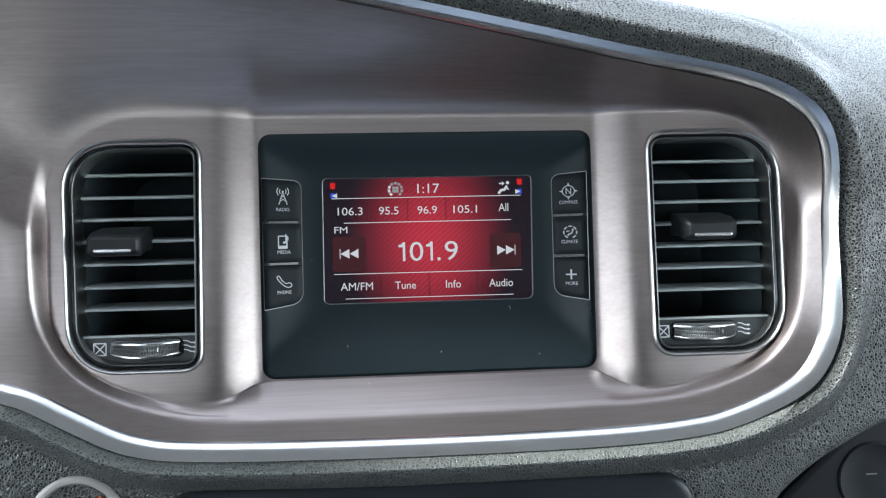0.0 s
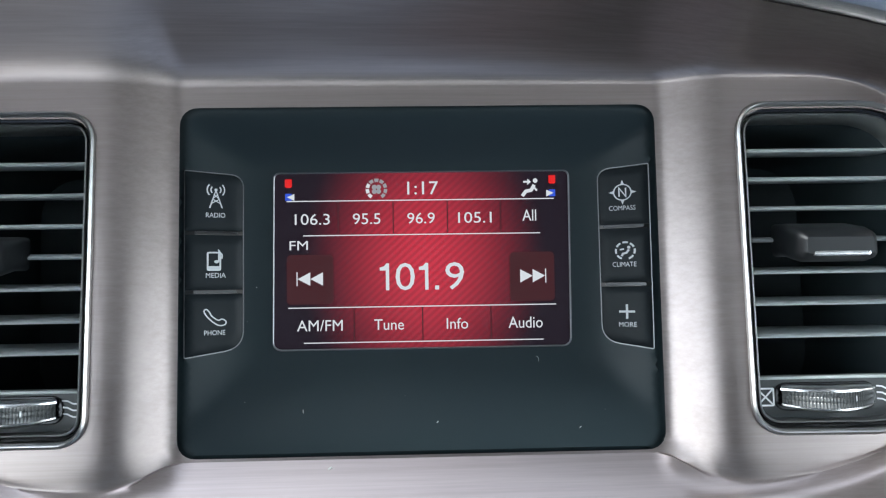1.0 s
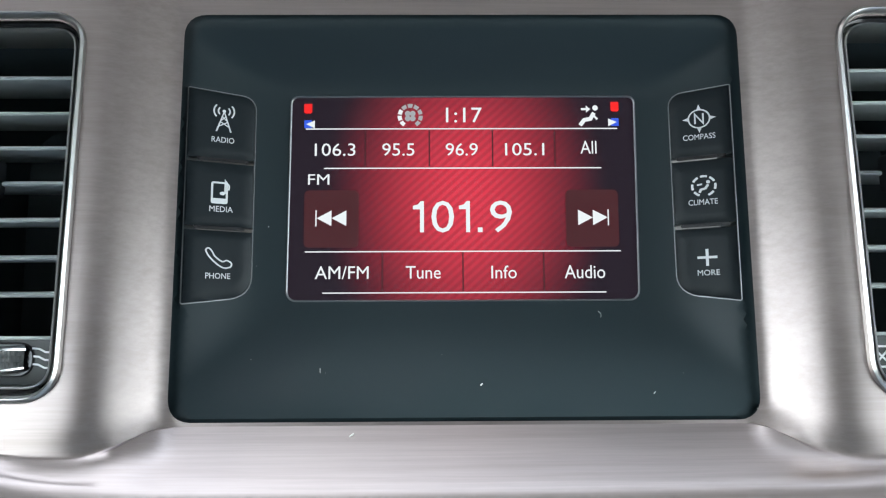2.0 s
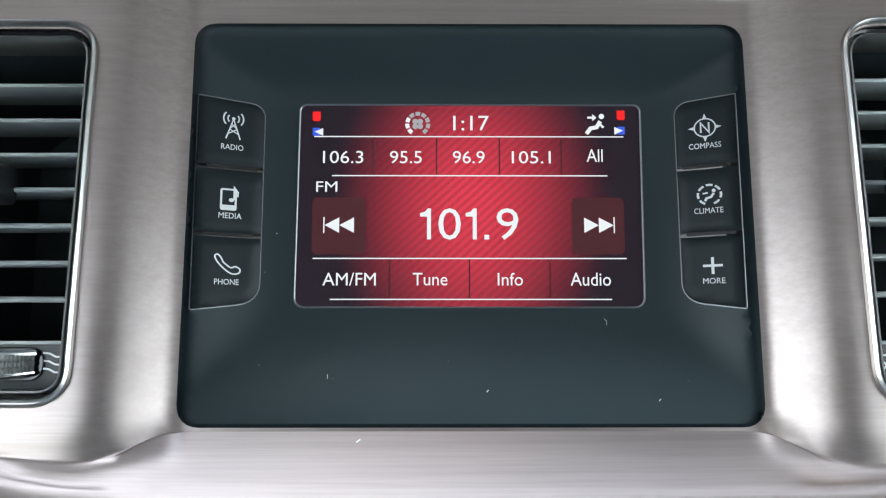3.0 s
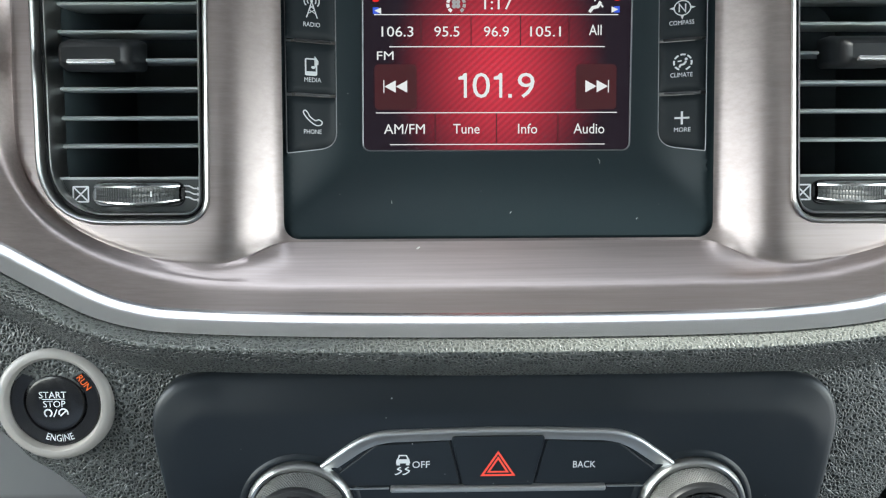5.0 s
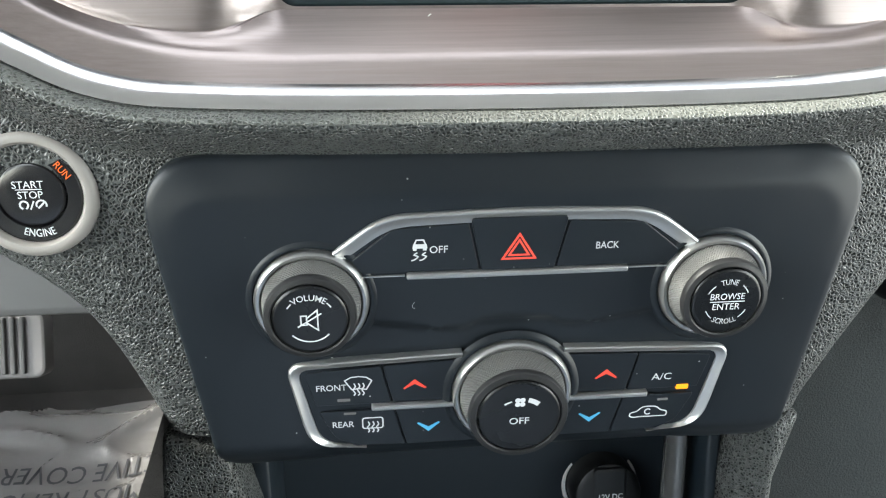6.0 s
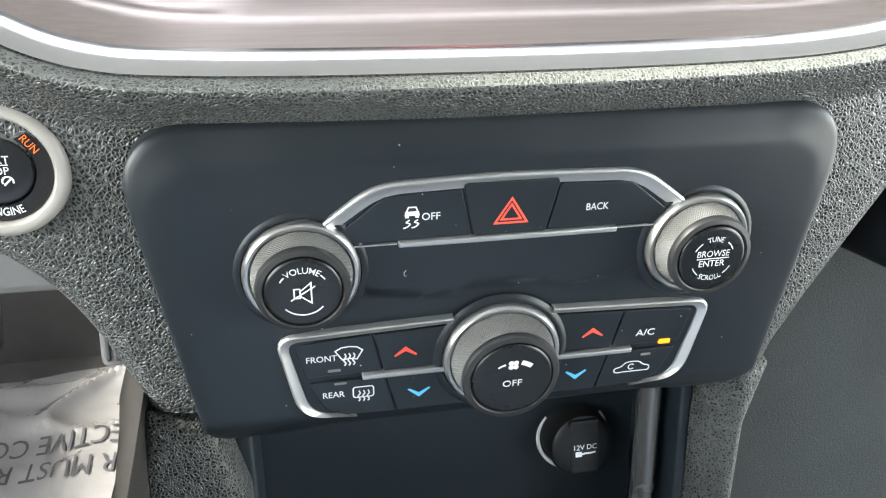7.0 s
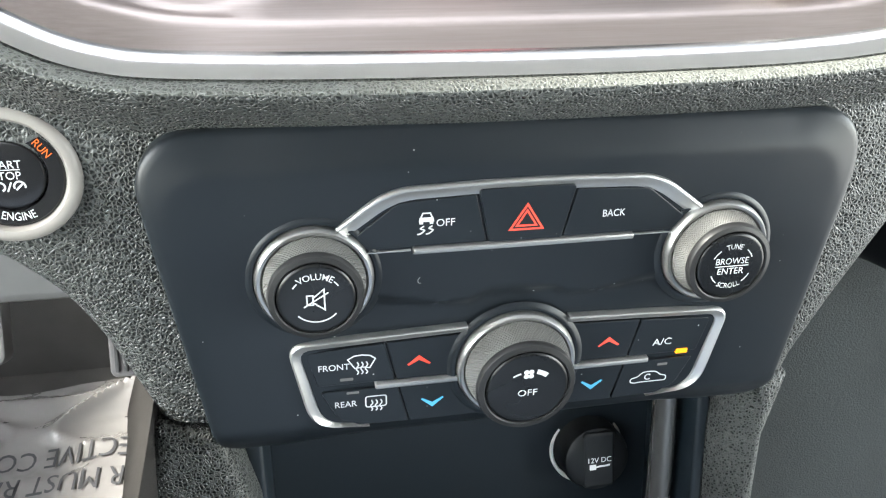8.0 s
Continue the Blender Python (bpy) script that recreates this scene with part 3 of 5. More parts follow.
    half = (wx1 - wx0) / 2
    cy = -23.5 + math.sqrt(rad * rad - half * half)
    well = plate(rrect(wx0 - 2.2, wz - 4.9, wx1 + 2.2, wz + 4.9, 4.5), -21.6, -16, 0.4)
    part("wheel_well", well, GLOSS, ob)
    n, span = 64, math.asin(half / rad) + 0.02
    bm = bmesh.new()
    cols = []
    for k in range(n + 1):
        a = -span + 2 * span * k / n
        r = rad - (0.0 if k % 2 else 0.35)
        cols.append([(cx + rr * math.sin(a), cy - rr * math.cos(a), wz + 0.7 + dz * (0.78 + 0.22 * math.cos(1.35 * a / span)) - 1.5 * math.cos(1.3 * a / span)) for rr, dz in ((rad - 6, -2.9), (r, -2.9), (r, -1.4), (r - 0.3, -1.0), (r, -0.6), (r, 0.6), (r - 0.3, 1.0), (r, 1.4), (r, 2.6), (rad - 6, 2.6))])
    made = [[bm.verts.new(p) for p in c] for c in cols]
    for a, b in zip(made, made[1:]):
        for i in range(len(a) - 1):
            bm.faces.new((a[i], a[i + 1], b[i + 1], b[i]))
    w = part("thumbwheel", bm, WHEEL, ob, "ribbed dark thumbwheel")
    for name, prof, words in (("wheel_rim", ((rad - 6, 4.7), (rad - 1.6, 4.7), (rad - 0.2, 4.2), (rad + 0.5, 3.4), (rad + 0.5, 2.7), (rad - 1, 2.4)), "bright upper rim"),
                              ("lower_rim", ((rad - 1, -2.7), (rad + 0.35, -2.9), (rad + 0.3, -3.5), (rad - 0.8, -4.2), (rad - 6, -4.4)), "bright lower rim")):
        bm = bmesh.new()
        cols = []
        for k in range(n + 1):
            a = -span + 2 * span * k / n
            cols.append([(cx + rr * math.sin(a), cy - rr * math.cos(a), wz + 0.7 + dz * (0.78 + 0.22 * math.cos(1.35 * a / span)) - 1.5 * math.cos(1.3 * a / span)) for rr, dz in prof])
        made = [[bm.verts.new(p) for p in c] for c in cols]
        for a, b in zip(made, made[1:]):
            for i in range(len(a) - 1):
                bm.faces.new((a[i], a[i + 1], b[i + 1], b[i]))
        part(name, bm, CHROME, w, words)
    a = 0.4 * span
    px, py = cx + (rad + 0.12) * math.sin(a), cy - (rad + 0.12) * math.cos(a)
    bm = bmesh.new()
    bm.faces.new([bm.verts.new(p) for p in ((px - 0.25, py - 0.1, wz - 1.4), (px + 0.25, py + 0.1, wz - 1.4), (px + 0.25, py + 0.1, wz + 0.6), (px - 0.25, py - 0.1, wz + 0.6))])
    part("index_mark", bm, BRIGHT, w, "short white mark", True)
    bm = stroke(rrect(cross_x - 2.9, wz - 2.9, cross_x + 2.9, wz + 2.9, 0.2, 1), 0.6, -21.5, True)
    stroke([(cross_x - 2.6, wz - 2.6), (cross_x + 2.6, wz + 2.6)], 0.6, -21.5, False, bm)
    stroke([(cross_x - 2.6, wz + 2.6), (cross_x + 2.6, wz - 2.6)], 0.6, -21.5, False, bm)
    part("closed_symbol", bm, BRIGHT, ob, "printed crossed box", True)
    bm = bmesh.new()
    for k in range(3):
        z = wz + 2.6 - 2.2 * k
        stroke([(lines_x - 3.2, z + 0.6), (lines_x - 1.2, z + 0.4), (lines_x + 0.6, z - 0.5), (lines_x + 3.0, z - 0.6)], 0.55, -21.5, False, bm)
        patch([(lines_x + 3.6, z - 0.6), (lines_x + 2.0, z - 1.3), (lines_x + 2.0, z + 0.1)], -21.55, bm)
    part("open_symbol", bm, BRIGHT, ob, "printed air flow lines", True)
    return ob


def clip_below(loop, z):
    out = []
    for a, b in zip(loop, loop[1:] + loop[:1]):
        if a[1] <= z:
            out.append(a)
        if (a[1] <= z) != (b[1] <= z):
            t = (z - a[1]) / (b[1] - a[1])
            out.append((a[0] + t * (b[0] - a[0]), z))
    return out


air_vent(VENT_L, -1, [35, 23.6, 12.6, 1.6, -9.6, -21, -32], (-163.5, -5.6, -139.0, 9.4), (-157, -125.5, -51.2), -163.6, -120.8,
         "black louvred air vent beside the radio, slats nearly level")
air_vent(VENT_R, 1, [37.2, 26.6, 15.8, 4.2, -7.4, -18.8, -30.4], (126, -4.6, 152, 10.4), (123.5, 155.5, -51.6), 118.2, 161.0,
         "black louvred air vent beside the leather dash end")


# ---- radio ----
SCREEN = rpoly([(-56.2, -32.8, 3.2), (54.4, -32.8, 3.2), (54.8, 33, 2.4), (-55.6, 33, 2.4)], 5)
WELL_L = rpoly([(-85.6, 33, 0.5), (-85.4, -34.2, 0.6), (-66.6, -31.5, 7), (-66.4, 32.0, 4.5)], 6)
WELL_R = rpoly([(82.4, 33.8, 0.5), (65.2, 32.8, 4.5), (65.6, -31.2, 7), (82.4, -33.8, 0.6)], 6)


def radio_height(p):
    """The dished face: it falls towards the glass from all four sides, with creases where the slopes meet."""
    x, z = p[:, 0], p[:, 1]
    dx = np.maximum(np.abs(x + 0.7) - 55.2, 0)
    ramps = (step_up(dx, -5, 46), step_up(z - 33, -4, 26), step_up(-33 - z, -6, 44))
    g = np.log(sum(np.exp(8 * r) for r in ramps)) / 8 - math.log(3) / 8 * (1 - np.max(ramps, 0))
    y = panel_rim(z) * np.clip(g, 0, 1)
    edge = np.where(inside(p, PANEL_LOOP), near(p, PANEL_LOOP), 0)
    return y + 1.6 * (1 - step_up(edge, 0, 2.2)) ** 2


def drape(bm, lift):
    """Lays flat print or a cap on the radio's face."""
    if bm.verts:
        y = radio_height(np.array([(v.co.x, v.co.z) for v in bm.verts]))
        for v, yy in zip(bm.verts, y):
            v.co.y = yy - lift
    return bm


radio = thing("car_radio", DASH, "black car radio with a lit red touchscreen, tuned to 101.9", "car radio")
FACE = satin_black("radio_plastic", (0.0115, 0.018, 0.021), 0.42, 0.03, 0.18)
BUTTON = satin_black("button_plastic", (0.007, 0.010, 0.012), 0.4, 0.0, 0.12)
part("faceplate", sheet(offset(PANEL_LOOP, 3.5), [offset(SCREEN, -0.2), WELL_L, WELL_R], 2.0, radio_height, 14), FACE, radio, "dished satin black faceplate")
part("display_edge", band(SCREEN, [(-0.3, 1), (-0.25, -0.5), (0.0, -0.7), (0.3, -0.5), (0.4, 1)]), EDGE, radio, "fine silver line round the glass")
display = part("display", plate(offset(SCREEN, -0.1), 0.0, 3.0, 0.2), DISPLAY, radio, "lit touchscreen with a red background")


def ui(name, bm, mat=LIT_WHITE):
    return part(name, bm, mat, display, "", True)


def bar_h(x0, x1, z, w):
    return patch([(x0, z - w / 2), (x1, z - w / 2), (x1, z + w / 2), (x0, z + w / 2)], -0.25)


for x0, x1, z in ((-51, 49.2, 22.4), (-45, 43.7, 9.5), (-50.7, 49.1, -17.3), (-45, 44.1, -30.3)):
    ui("divider_line", bar_h(x0, x1, z, 0.38))
for x in (-31.9, -11.4, 8.9, 28.9):
    ui("separator", patch([(x - 0.2, 10), (x + 0.2, 10), (x + 0.2, 22), (x - 0.2, 22)], -0.2), LIT_DARK)
for x in (-26.3, -0.9, 24.6):
    ui("separator", patch([(x - 0.2, -30), (x + 0.2, -30), (x + 0.2, -17.6), (x - 0.2, -17.6)], -0.2), LIT_DARK)
for x, txt, w in ((-41.5, "106.3", 13.0), (-21.3, "95.5", 10.3), (-1.0, "96.9", 10.3), (19.2, "105.1", 12.6)):
    ui("preset", lettering(txt, x, 15.6, -0.3, 4.1, w, 0, 0.015))
ui("preset", lettering("All", 39.7, 16.2, -0.3, 4.2, 5.2, 0, 0.015))
ui("clock", lettering("1:17", -0.2, 26.9, -0.3, 4.9, 11.6, 0, 0.015))
ui("band_name", lettering("FM", -46.6, 5.9, -0.3, 3.4, 6.8, 0, 0.015))
def figure_one(cx, cz, h, w):
    """An upright figure one with a short flag."""
    s = 0.30 * h / 2
    x1 = cx + w / 2
    return patch([(x1 - 0.36 * w, cz - h / 2), (x1, cz - h / 2), (x1, cz + h / 2), (x1 - 0.3 * w, cz + h / 2), (x1 - 0.55 * w, cz + h / 2 - 0.7 * s), (cx - w / 2, cz + h / 2 - s),
                  (cx - w / 2, cz + h / 2 - 1.75 * s), (x1 - 0.36 * w, cz + h / 2 - 1.75 * s)], -0.3)


for bm in (figure_one(-14.9, -6.2, 10.0, 3.5), lettering("0", -7.2, -6.2, -0.3, 10.2, 7.2, 0, 0.012), figure_one(-0.3, -6.2, 10.0, 3.5), patch([(3.9, -11.2), (5.4, -11.2), (5.4, -9.7), (3.9, -9.7)], -0.3),
           lettering("9", 11.3, -6.2, -0.3, 10.2, 7.0, 0, 0.012)):
    ui("frequency", bm)
for x, txt, w, h in ((-39.0, "AM/FM", 16.9, 4.1), (-13.4, "Tune", 11.0, 4.0), (12.0, "Info", 8.0, 4.1), (37.5, "Audio", 12.8, 4.2)):
    ui("menu_word", lettering(txt, x, -23.9, -0.3, h, w, 0, 0.015))
for x0, x1 in ((-51, -33.9), (32, 48.6)):
    ui("key_box", patch(rrect(x0, -15.9, x1, 2.3, 1.6), -0.15), LIT_BOX)
    ui("key_outline", stroke(rrect(x0, -15.9, x1, 2.3, 1.6), 0.18, -0.2, True), LIT_BOX)
for cx, s in ((-42.6, -1), (40.7, 1)):
    bm = patch([(cx - s * 4.9, -6.6 + 2.5), (cx - s * 4.9, -6.6 - 2.5), (cx - s * 0.2, -6.6)], -0.3)
    patch([(cx - s * 0.2, -6.6 + 2.5), (cx - s * 0.2, -6.6 - 2.5), (cx + s * 4.5, -6.6)], -0.3, bm)
    patch([(cx + s * 4.5, -9.2), (cx + s * 4.9, -9.2), (cx + s * 4.9, -4.0), (cx + s * 4.5, -4.0)], -0.3, bm)
    ui("skip_symbol", bm)
for x, s, z in ((-50.3, 1, 29.1), (48.5, -1, 29.6)):
    ui("heat_mark", patch([(x - 1.3, z - 1.2), (x - 0.8, z - 1.6), (x + 0.8, z - 1.6), (x + 1.3, z - 1.2), (x + 1.3, z + 1.6), (x - 1.3, z + 1.6)], -0.3), LIT_RED)
    ui("cold_mark", patch([(x - 1.2, z - 6.4), (x + 1.2, z - 6.4), (x + 1.2, z - 3.8), (x - 1.2, z - 3.8)], -0.25), LIT_BLUE)
    ui("pointer", patch([(x - s * 0.6, z - 5.1), (x + s * 2.2, z - 6.5), (x + s * 2.2, z - 3.9)], -0.3))
for k in range(9):
    a = 225 - k * 33.75
    ui("fan_step", stroke(arc(-17.5, 26.6, 3.4, a + 13, a - 13, 5), 1.3, -0.3), LIT_WHITE if k < 3 else LIT_GREY)
for k in range(4):
    a = radians(45 + 90 * k)
    ui("fan_blade", patch(arc(-17.5 + 1.15 * math.cos(a), 26.6 + 1.15 * math.sin(a), 0.95, 0, 330, 11), -0.3 - 0.01 * k), LIT_GREY)
bm = patch(arc(42.2, 29.2, 0.9, 0, 340, 12), -0.3)
stroke([(41.8, 27.6), (40.6, 25.6), (38.6, 25.2), (37.2, 23.4)], 1.3, -0.3, False, bm)
stroke([(41.2, 27.2), (42.8, 25.4)], 0.7, -0.31, False, bm)
ui("seat_symbol", bm)
bm = stroke([(37.6, 28.8), (39.4, 28.8)], 0.7, -0.3)
patch([(40.6, 28.8), (39.2, 30.0), (39.2, 27.6)], -0.3, bm)
ui("air_arrow", bm)


def radio_button(well, z0, z1, word, wx, wz, ww, symbol, bm_symbol, first=False, last=False):
    loop = [p for p in clip_below(resample(well, 0.8), z1)]
    loop = [(x, -z) for x, z in clip_below([(x, -z) for x, z in loop], -z0)]
    edge = offset(loop, -0.3)
    b = part("button", sheet(edge, [], 2.0, lambda p: radio_height(p) - 0.9 + 0.7 * (1 - step_up(near(p, edge), 0, 1.0)), 3), BUTTON, radio, "black button with white print")
    part("lettering", drape(lettering(word, wx, wz, 0, 1.75, ww, 0, 0.015), 1.2), WHITE, b, "", True)
    part("symbol", drape(bm_symbol, 1.21), WHITE, b, symbol, True)
    return b


# silver stroke that paints the thin highlight along the gap round the buttons
for well in (WELL_L, WELL_R):
    part("group_outline", drape(stroke(resample(well, 2), 0.28, 0, True), 0.2), EDGE, radio, "fine painted highlight line round the buttons", True)
Y = -9.55
bm = stroke([(-77.3, 19.6), (-75.3, 26.0), (-73.3, 19.6)], 0.42, Y)
for z, h in ((21.2, 1.5), (23.0, 0.95)):
    stroke([(-75.3 - h, z), (-75.3 + h * 0.72, z + 1.6)], 0.3, Y, False, bm)
    stroke([(-75.3 + h, z), (-75.3 - h * 0.72, z + 1.6)], 0.3, Y, False, bm)
patch(arc(-75.3, 26.2, 0.5, 0, 330, 10), Y, bm)
for s in (0, 180):
    for r in (1.6, 2.8):
        stroke(arc(-75.3, 26.2, r, s - 42, s + 42, 8), 0.42, Y, False, bm)
radio_button(WELL_L, 10.9, 40, "RADIO", -75.4, 17.0, 6.2, "printed radio mast", bm)
bm = stroke(rrect(-77.9, -2.9, -73.9, 3.4, 0.4, 2), 0.55, Y, True)
patch([(-77.8, -2.8), (-74, -2.8), (-74, -1.5), (-77.8, -1.5)], Y, bm)
patch(arc(-75.1, 0.1, 0.75, 0, 330, 10, 0.6), Y - 0.01, bm)
stroke([(-74.4, 0.1), (-74.4, 4.2), (-73.3, 2.6), (-73.4, 1.2)], 0.42, Y - 0.01, False, bm)
radio_button(WELL_L, -10.4, 10.1, "MEDIA", -75.3, -4.8, 6.3, "printed phone with a note", bm)
bm = stroke(spline([(-79.0, -17.6), (-78.2, -19.4), (-76.2, -21.6), (-74.2, -22.9), (-72.4, -22.6), (-72.1, -21.4), (-73.4, -20.6), (-74.6, -21.0), (-76.6, -19.4), (-77.2, -18.2), (-78.2, -17.0)], 3), 0.42, Y, True)
radio_button(WELL_L, -40, -11.2, "PHONE", -75.6, -25.4, 6.6, "printed handset", bm)
bm = stroke(arc(73.4, 23.6, 2.9, 0, 345, 22), 0.4, Y, True)
for k in range(4):
    a = radians(90 * k)
    c, s = math.cos(a), math.sin(a)
    patch([(73.4 + 4.6 * c, 23.6 + 4.6 * s), (73.4 + 2.7 * c - 0.7 * s, 23.6 + 2.7 * s + 0.7 * c), (73.4 + 2.7 * c + 0.7 * s, 23.6 + 2.7 * s - 0.7 * c)], Y - 0.01, bm)
stroke([(72.3, 22.0), (72.3, 25.2), (74.5, 22.0), (74.5, 25.2)], 0.5, Y - 0.01, False, bm)
radio_button(WELL_R, 11.4, 40, "COMPASS", 73.2, 17.8, 8.8, "printed compass", bm)
bm = bmesh.new()
for k in range(7):
    a = 230 - k * 47
    stroke(arc(73.8, 2.0, 3.1, a + 17, a - 17, 5), 0.65, Y, False, bm)
patch(arc(75.0, 3.2, 0.55, 0, 330, 10), Y - 0.01, bm)
stroke([(75.0, 2.4), (74.2, 1.2), (73.0, 0.9), (72.6, 0.0)], 0.7, Y - 0.01, False, bm)
stroke([(72.0, 2.4), (73.4, 2.6)], 0.5, Y - 0.01, False, bm)
radio_button(WELL_R, -9.9, 10.7, "CLIMATE", 73.4, -3.0, 7.8, "printed seat in a dial", bm)
bm = stroke([(71.2, -20.3), (76.4, -20.3)], 0.75, Y)
stroke([(73.8, -22.9), (73.8, -17.7)], 0.75, Y - 0.01, False, bm)
radio_button(WELL_R, -40, -10.8, "MORE", 74.0, -25.0, 5.8, "printed plus sign", bm)
for x0, x1, z in ((-82, -68.2, 10.5), (-82.4, -68.6, -10.8), (66.6, 80.1, 11.1), (67, 80.3, -10.3)):
    part("button_ridge", drape(plate(rrect(x0, z - 0.55, x1, z + 0.55, 0.5, 3), -10.3, -7, 0.4), 1.5), GLOSS, radio)

# ---- padded dashboard round the trim ----
INNER = rpoly([(-118.5, -236, 0), (-132.5, -120, 25), (126, -120, 25), (110, -238, 0)], 12)
PAD = spline([(-330, -112), (-262, -118), (-218, -132), (-199, -147), (-191, -156.5), (-181, -164), (-168, -177.5), (-158, -195), (-151, -212), (-145.5, -226.5)], 6, False) + \
    [(-143.5, -232), (-118.5, -236)] + INNER + [(110, -238), (127.5, -236.5)] + \
    spline([(129, -231), (142, -203), (157, -174), (170, -150), (181, -133), (205, -114), (240, -98), (300, -86), (460, -80)], 6, False) + \
    [(460, 196), (300, 196)] + \
    spline([(235, 190), (205, 160), (180, 134), (140, 126), (110, 130), (40, 140), (-60, 160), (-200, 182), (-330, 194)], 6, False)


def pad_height(p):
    x, z = p[:, 0], p[:, 1]
    d = np.where(inside(p, RIM), 0, near(p, RIM))
    lower = PAD_EDGE + 0.17 * np.clip(-110 - z, 0, 400) + 5 * np.clip(-(x + 20) / 140, 0, 1)
    roll = 1 - step_up(d, 9.5, 27)
    lip = (-51.8 - lower) * roll + 13 * (1 - step_up(d, 7.4, 10.1))
    fall = np.clip(d - 13, 0, 400)
    brow = 1.0 * (np.sqrt(fall ** 2 + 1) - 1) + 0.06 * np.clip(fall - 14, 0, 400) ** 2
    flank = 0.01 * np.clip(fall, 0, 30) ** 2 + 0.35 * np.clip(fall - 30, 0, 400) + 0.009 * np.clip(z - 25, 0, 200) ** 2
    top = step_up(z, -20, 45) * (1 - step_up(x, 172, 222))
    up = rim_y(z) - 7 + flank + (brow - flank) * top + 9 * (1 - step_up(d, 4.5, 12.5))
    k = step_up(z, -75, 5) * step_up(x, -330, -60)
    y = lower + lip + (up - lower - lip) * k
    end = np.minimum(near(p, PAD_LEFT, False), near(p, PAD_RIGHT, False))
    r = 13.0
    y = y + r - np.sqrt(np.maximum(r * r - np.clip(r - end, 0, r) ** 2, 0))
    lip = near(p, INNER, False)
    return y + 3.5 - np.sqrt(np.maximum(12.25 - np.clip(3.5 - lip, 0, 3.5) ** 2, 0))


PAD_LEFT = [p for p in PAD if p[1] < -75 and p[0] < -137.9]
PAD_RIGHT = [p for p in PAD if p[1] < -75 and p[0] > 127]
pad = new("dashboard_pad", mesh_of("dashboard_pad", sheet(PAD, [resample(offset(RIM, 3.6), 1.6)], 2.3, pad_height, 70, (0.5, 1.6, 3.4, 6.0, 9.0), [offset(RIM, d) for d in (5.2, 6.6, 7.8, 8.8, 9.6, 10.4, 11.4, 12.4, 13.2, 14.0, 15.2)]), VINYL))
pad.matrix_world = DASH


def edge_strip():
    """The turned edge of the padding, with its top light painted in, that runs close under the rim and dies out beside
    the passenger vent.
    """
    loop = [p for p in resample(RIM, 3) if p[1] < -38]
    k = max(range(len(loop)), key=lambda i: math.dist(loop[i], loop[i - 1]))
    loop = loop[k:] + loop[:k]
    bm, rows = bmesh.new(), []
    for d, y in ((6.0, -39), (6.8, -44.2), (7.3, -46.4), (8.0, -48.6), (8.8, -50.4), (9.5, -51.4), (10.1, -51.9), (10.6, -51.8), (11.0, -50.6)):
        row = []
        for i, p in enumerate(loop):
            a, b = loop[max(i - 1, 0)], loop[min(i + 1, len(loop) - 1)]
            t = Vector((b[0] - a[0], b[1] - a[1])).normalized()
            if area2(RIM) < 0:
                t = -t
            thin = 1 - 0.9 * float(step_up(np.array([p[0]]), 150, 190)[0])
            o = 6.0 + (d - 6.0) * thin
            row.append(bm.verts.new((p[0] + t.y * o, y + 14 * (1 - thin), p[1] - t.x * o)))
        rows.append(row)
    for a, b in zip(rows, rows[1:]):
        for i in range(len(loop) - 1):
            bm.faces.new((a[i], a[i + 1], b[i + 1], b[i]))
    bmesh.ops.recalc_face_normals(bm, faces=bm.faces)
    return bm


part("edge_strip", edge_strip(), LIT_VINYL, pad, "turned vinyl edge, painted paler for the light from above")
tagged(pad, "dark grey grained vinyl dashboard padding round the trim", "dashboard")


# ---- lower console on both sides of the storage bin ----
def console_side(outline, tilt, label):
    loop = rpoly(outline, 5)

    def height(p):
        y = -13 + 0.10 * np.clip(-232 - p[:, 1], 0, 200) + tilt * np.clip(117 - 0.02 * (p[:, 1] + 300) - p[:, 0], 0, 40)
        d = near(p, loop)
        return y + 8 - np.sqrt(np.maximum(64 - np.clip(8 - d, 0, 8) ** 2, 0))
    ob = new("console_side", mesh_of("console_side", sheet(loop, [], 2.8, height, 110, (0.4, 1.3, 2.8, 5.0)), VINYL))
    ob.matrix_world = DASH
    return tagged(ob, label, "console", "lower console sides")


console_side([(-144.5, -234, 3), (-151, -262, 14), (-153, -420, 2), (-104, -420, 2), (-108, -285, 10), (-119.5, -238.5, 3)], 0, "grained vinyl console side below the dash, next to the driver footwell")
console_side([(130, -240, 3), (110, -241.5, 3), (102, -275, 8), (100, -420, 2), (127, -420, 2), (122.5, -275, 14)], 0.9, "grained vinyl console side below the dash, next to the passenger footwell")

# ---- climate control panel ----
CLIM = DASH @ pose(-0.0035, -0.036, -0.153, 10, 0, 0)
PLATE = rpoly([(-133.5, 35.5, 22), (-116.5, -97, 10), (116, -97, 10), (133.5, 34.5, 22)], 12)
FLAT = rpoly([(-123, 21, 16), (-110, -97, 8), (109, -97, 8), (123, 20, 16)], 12)
FAN = (0.0, -63.0)


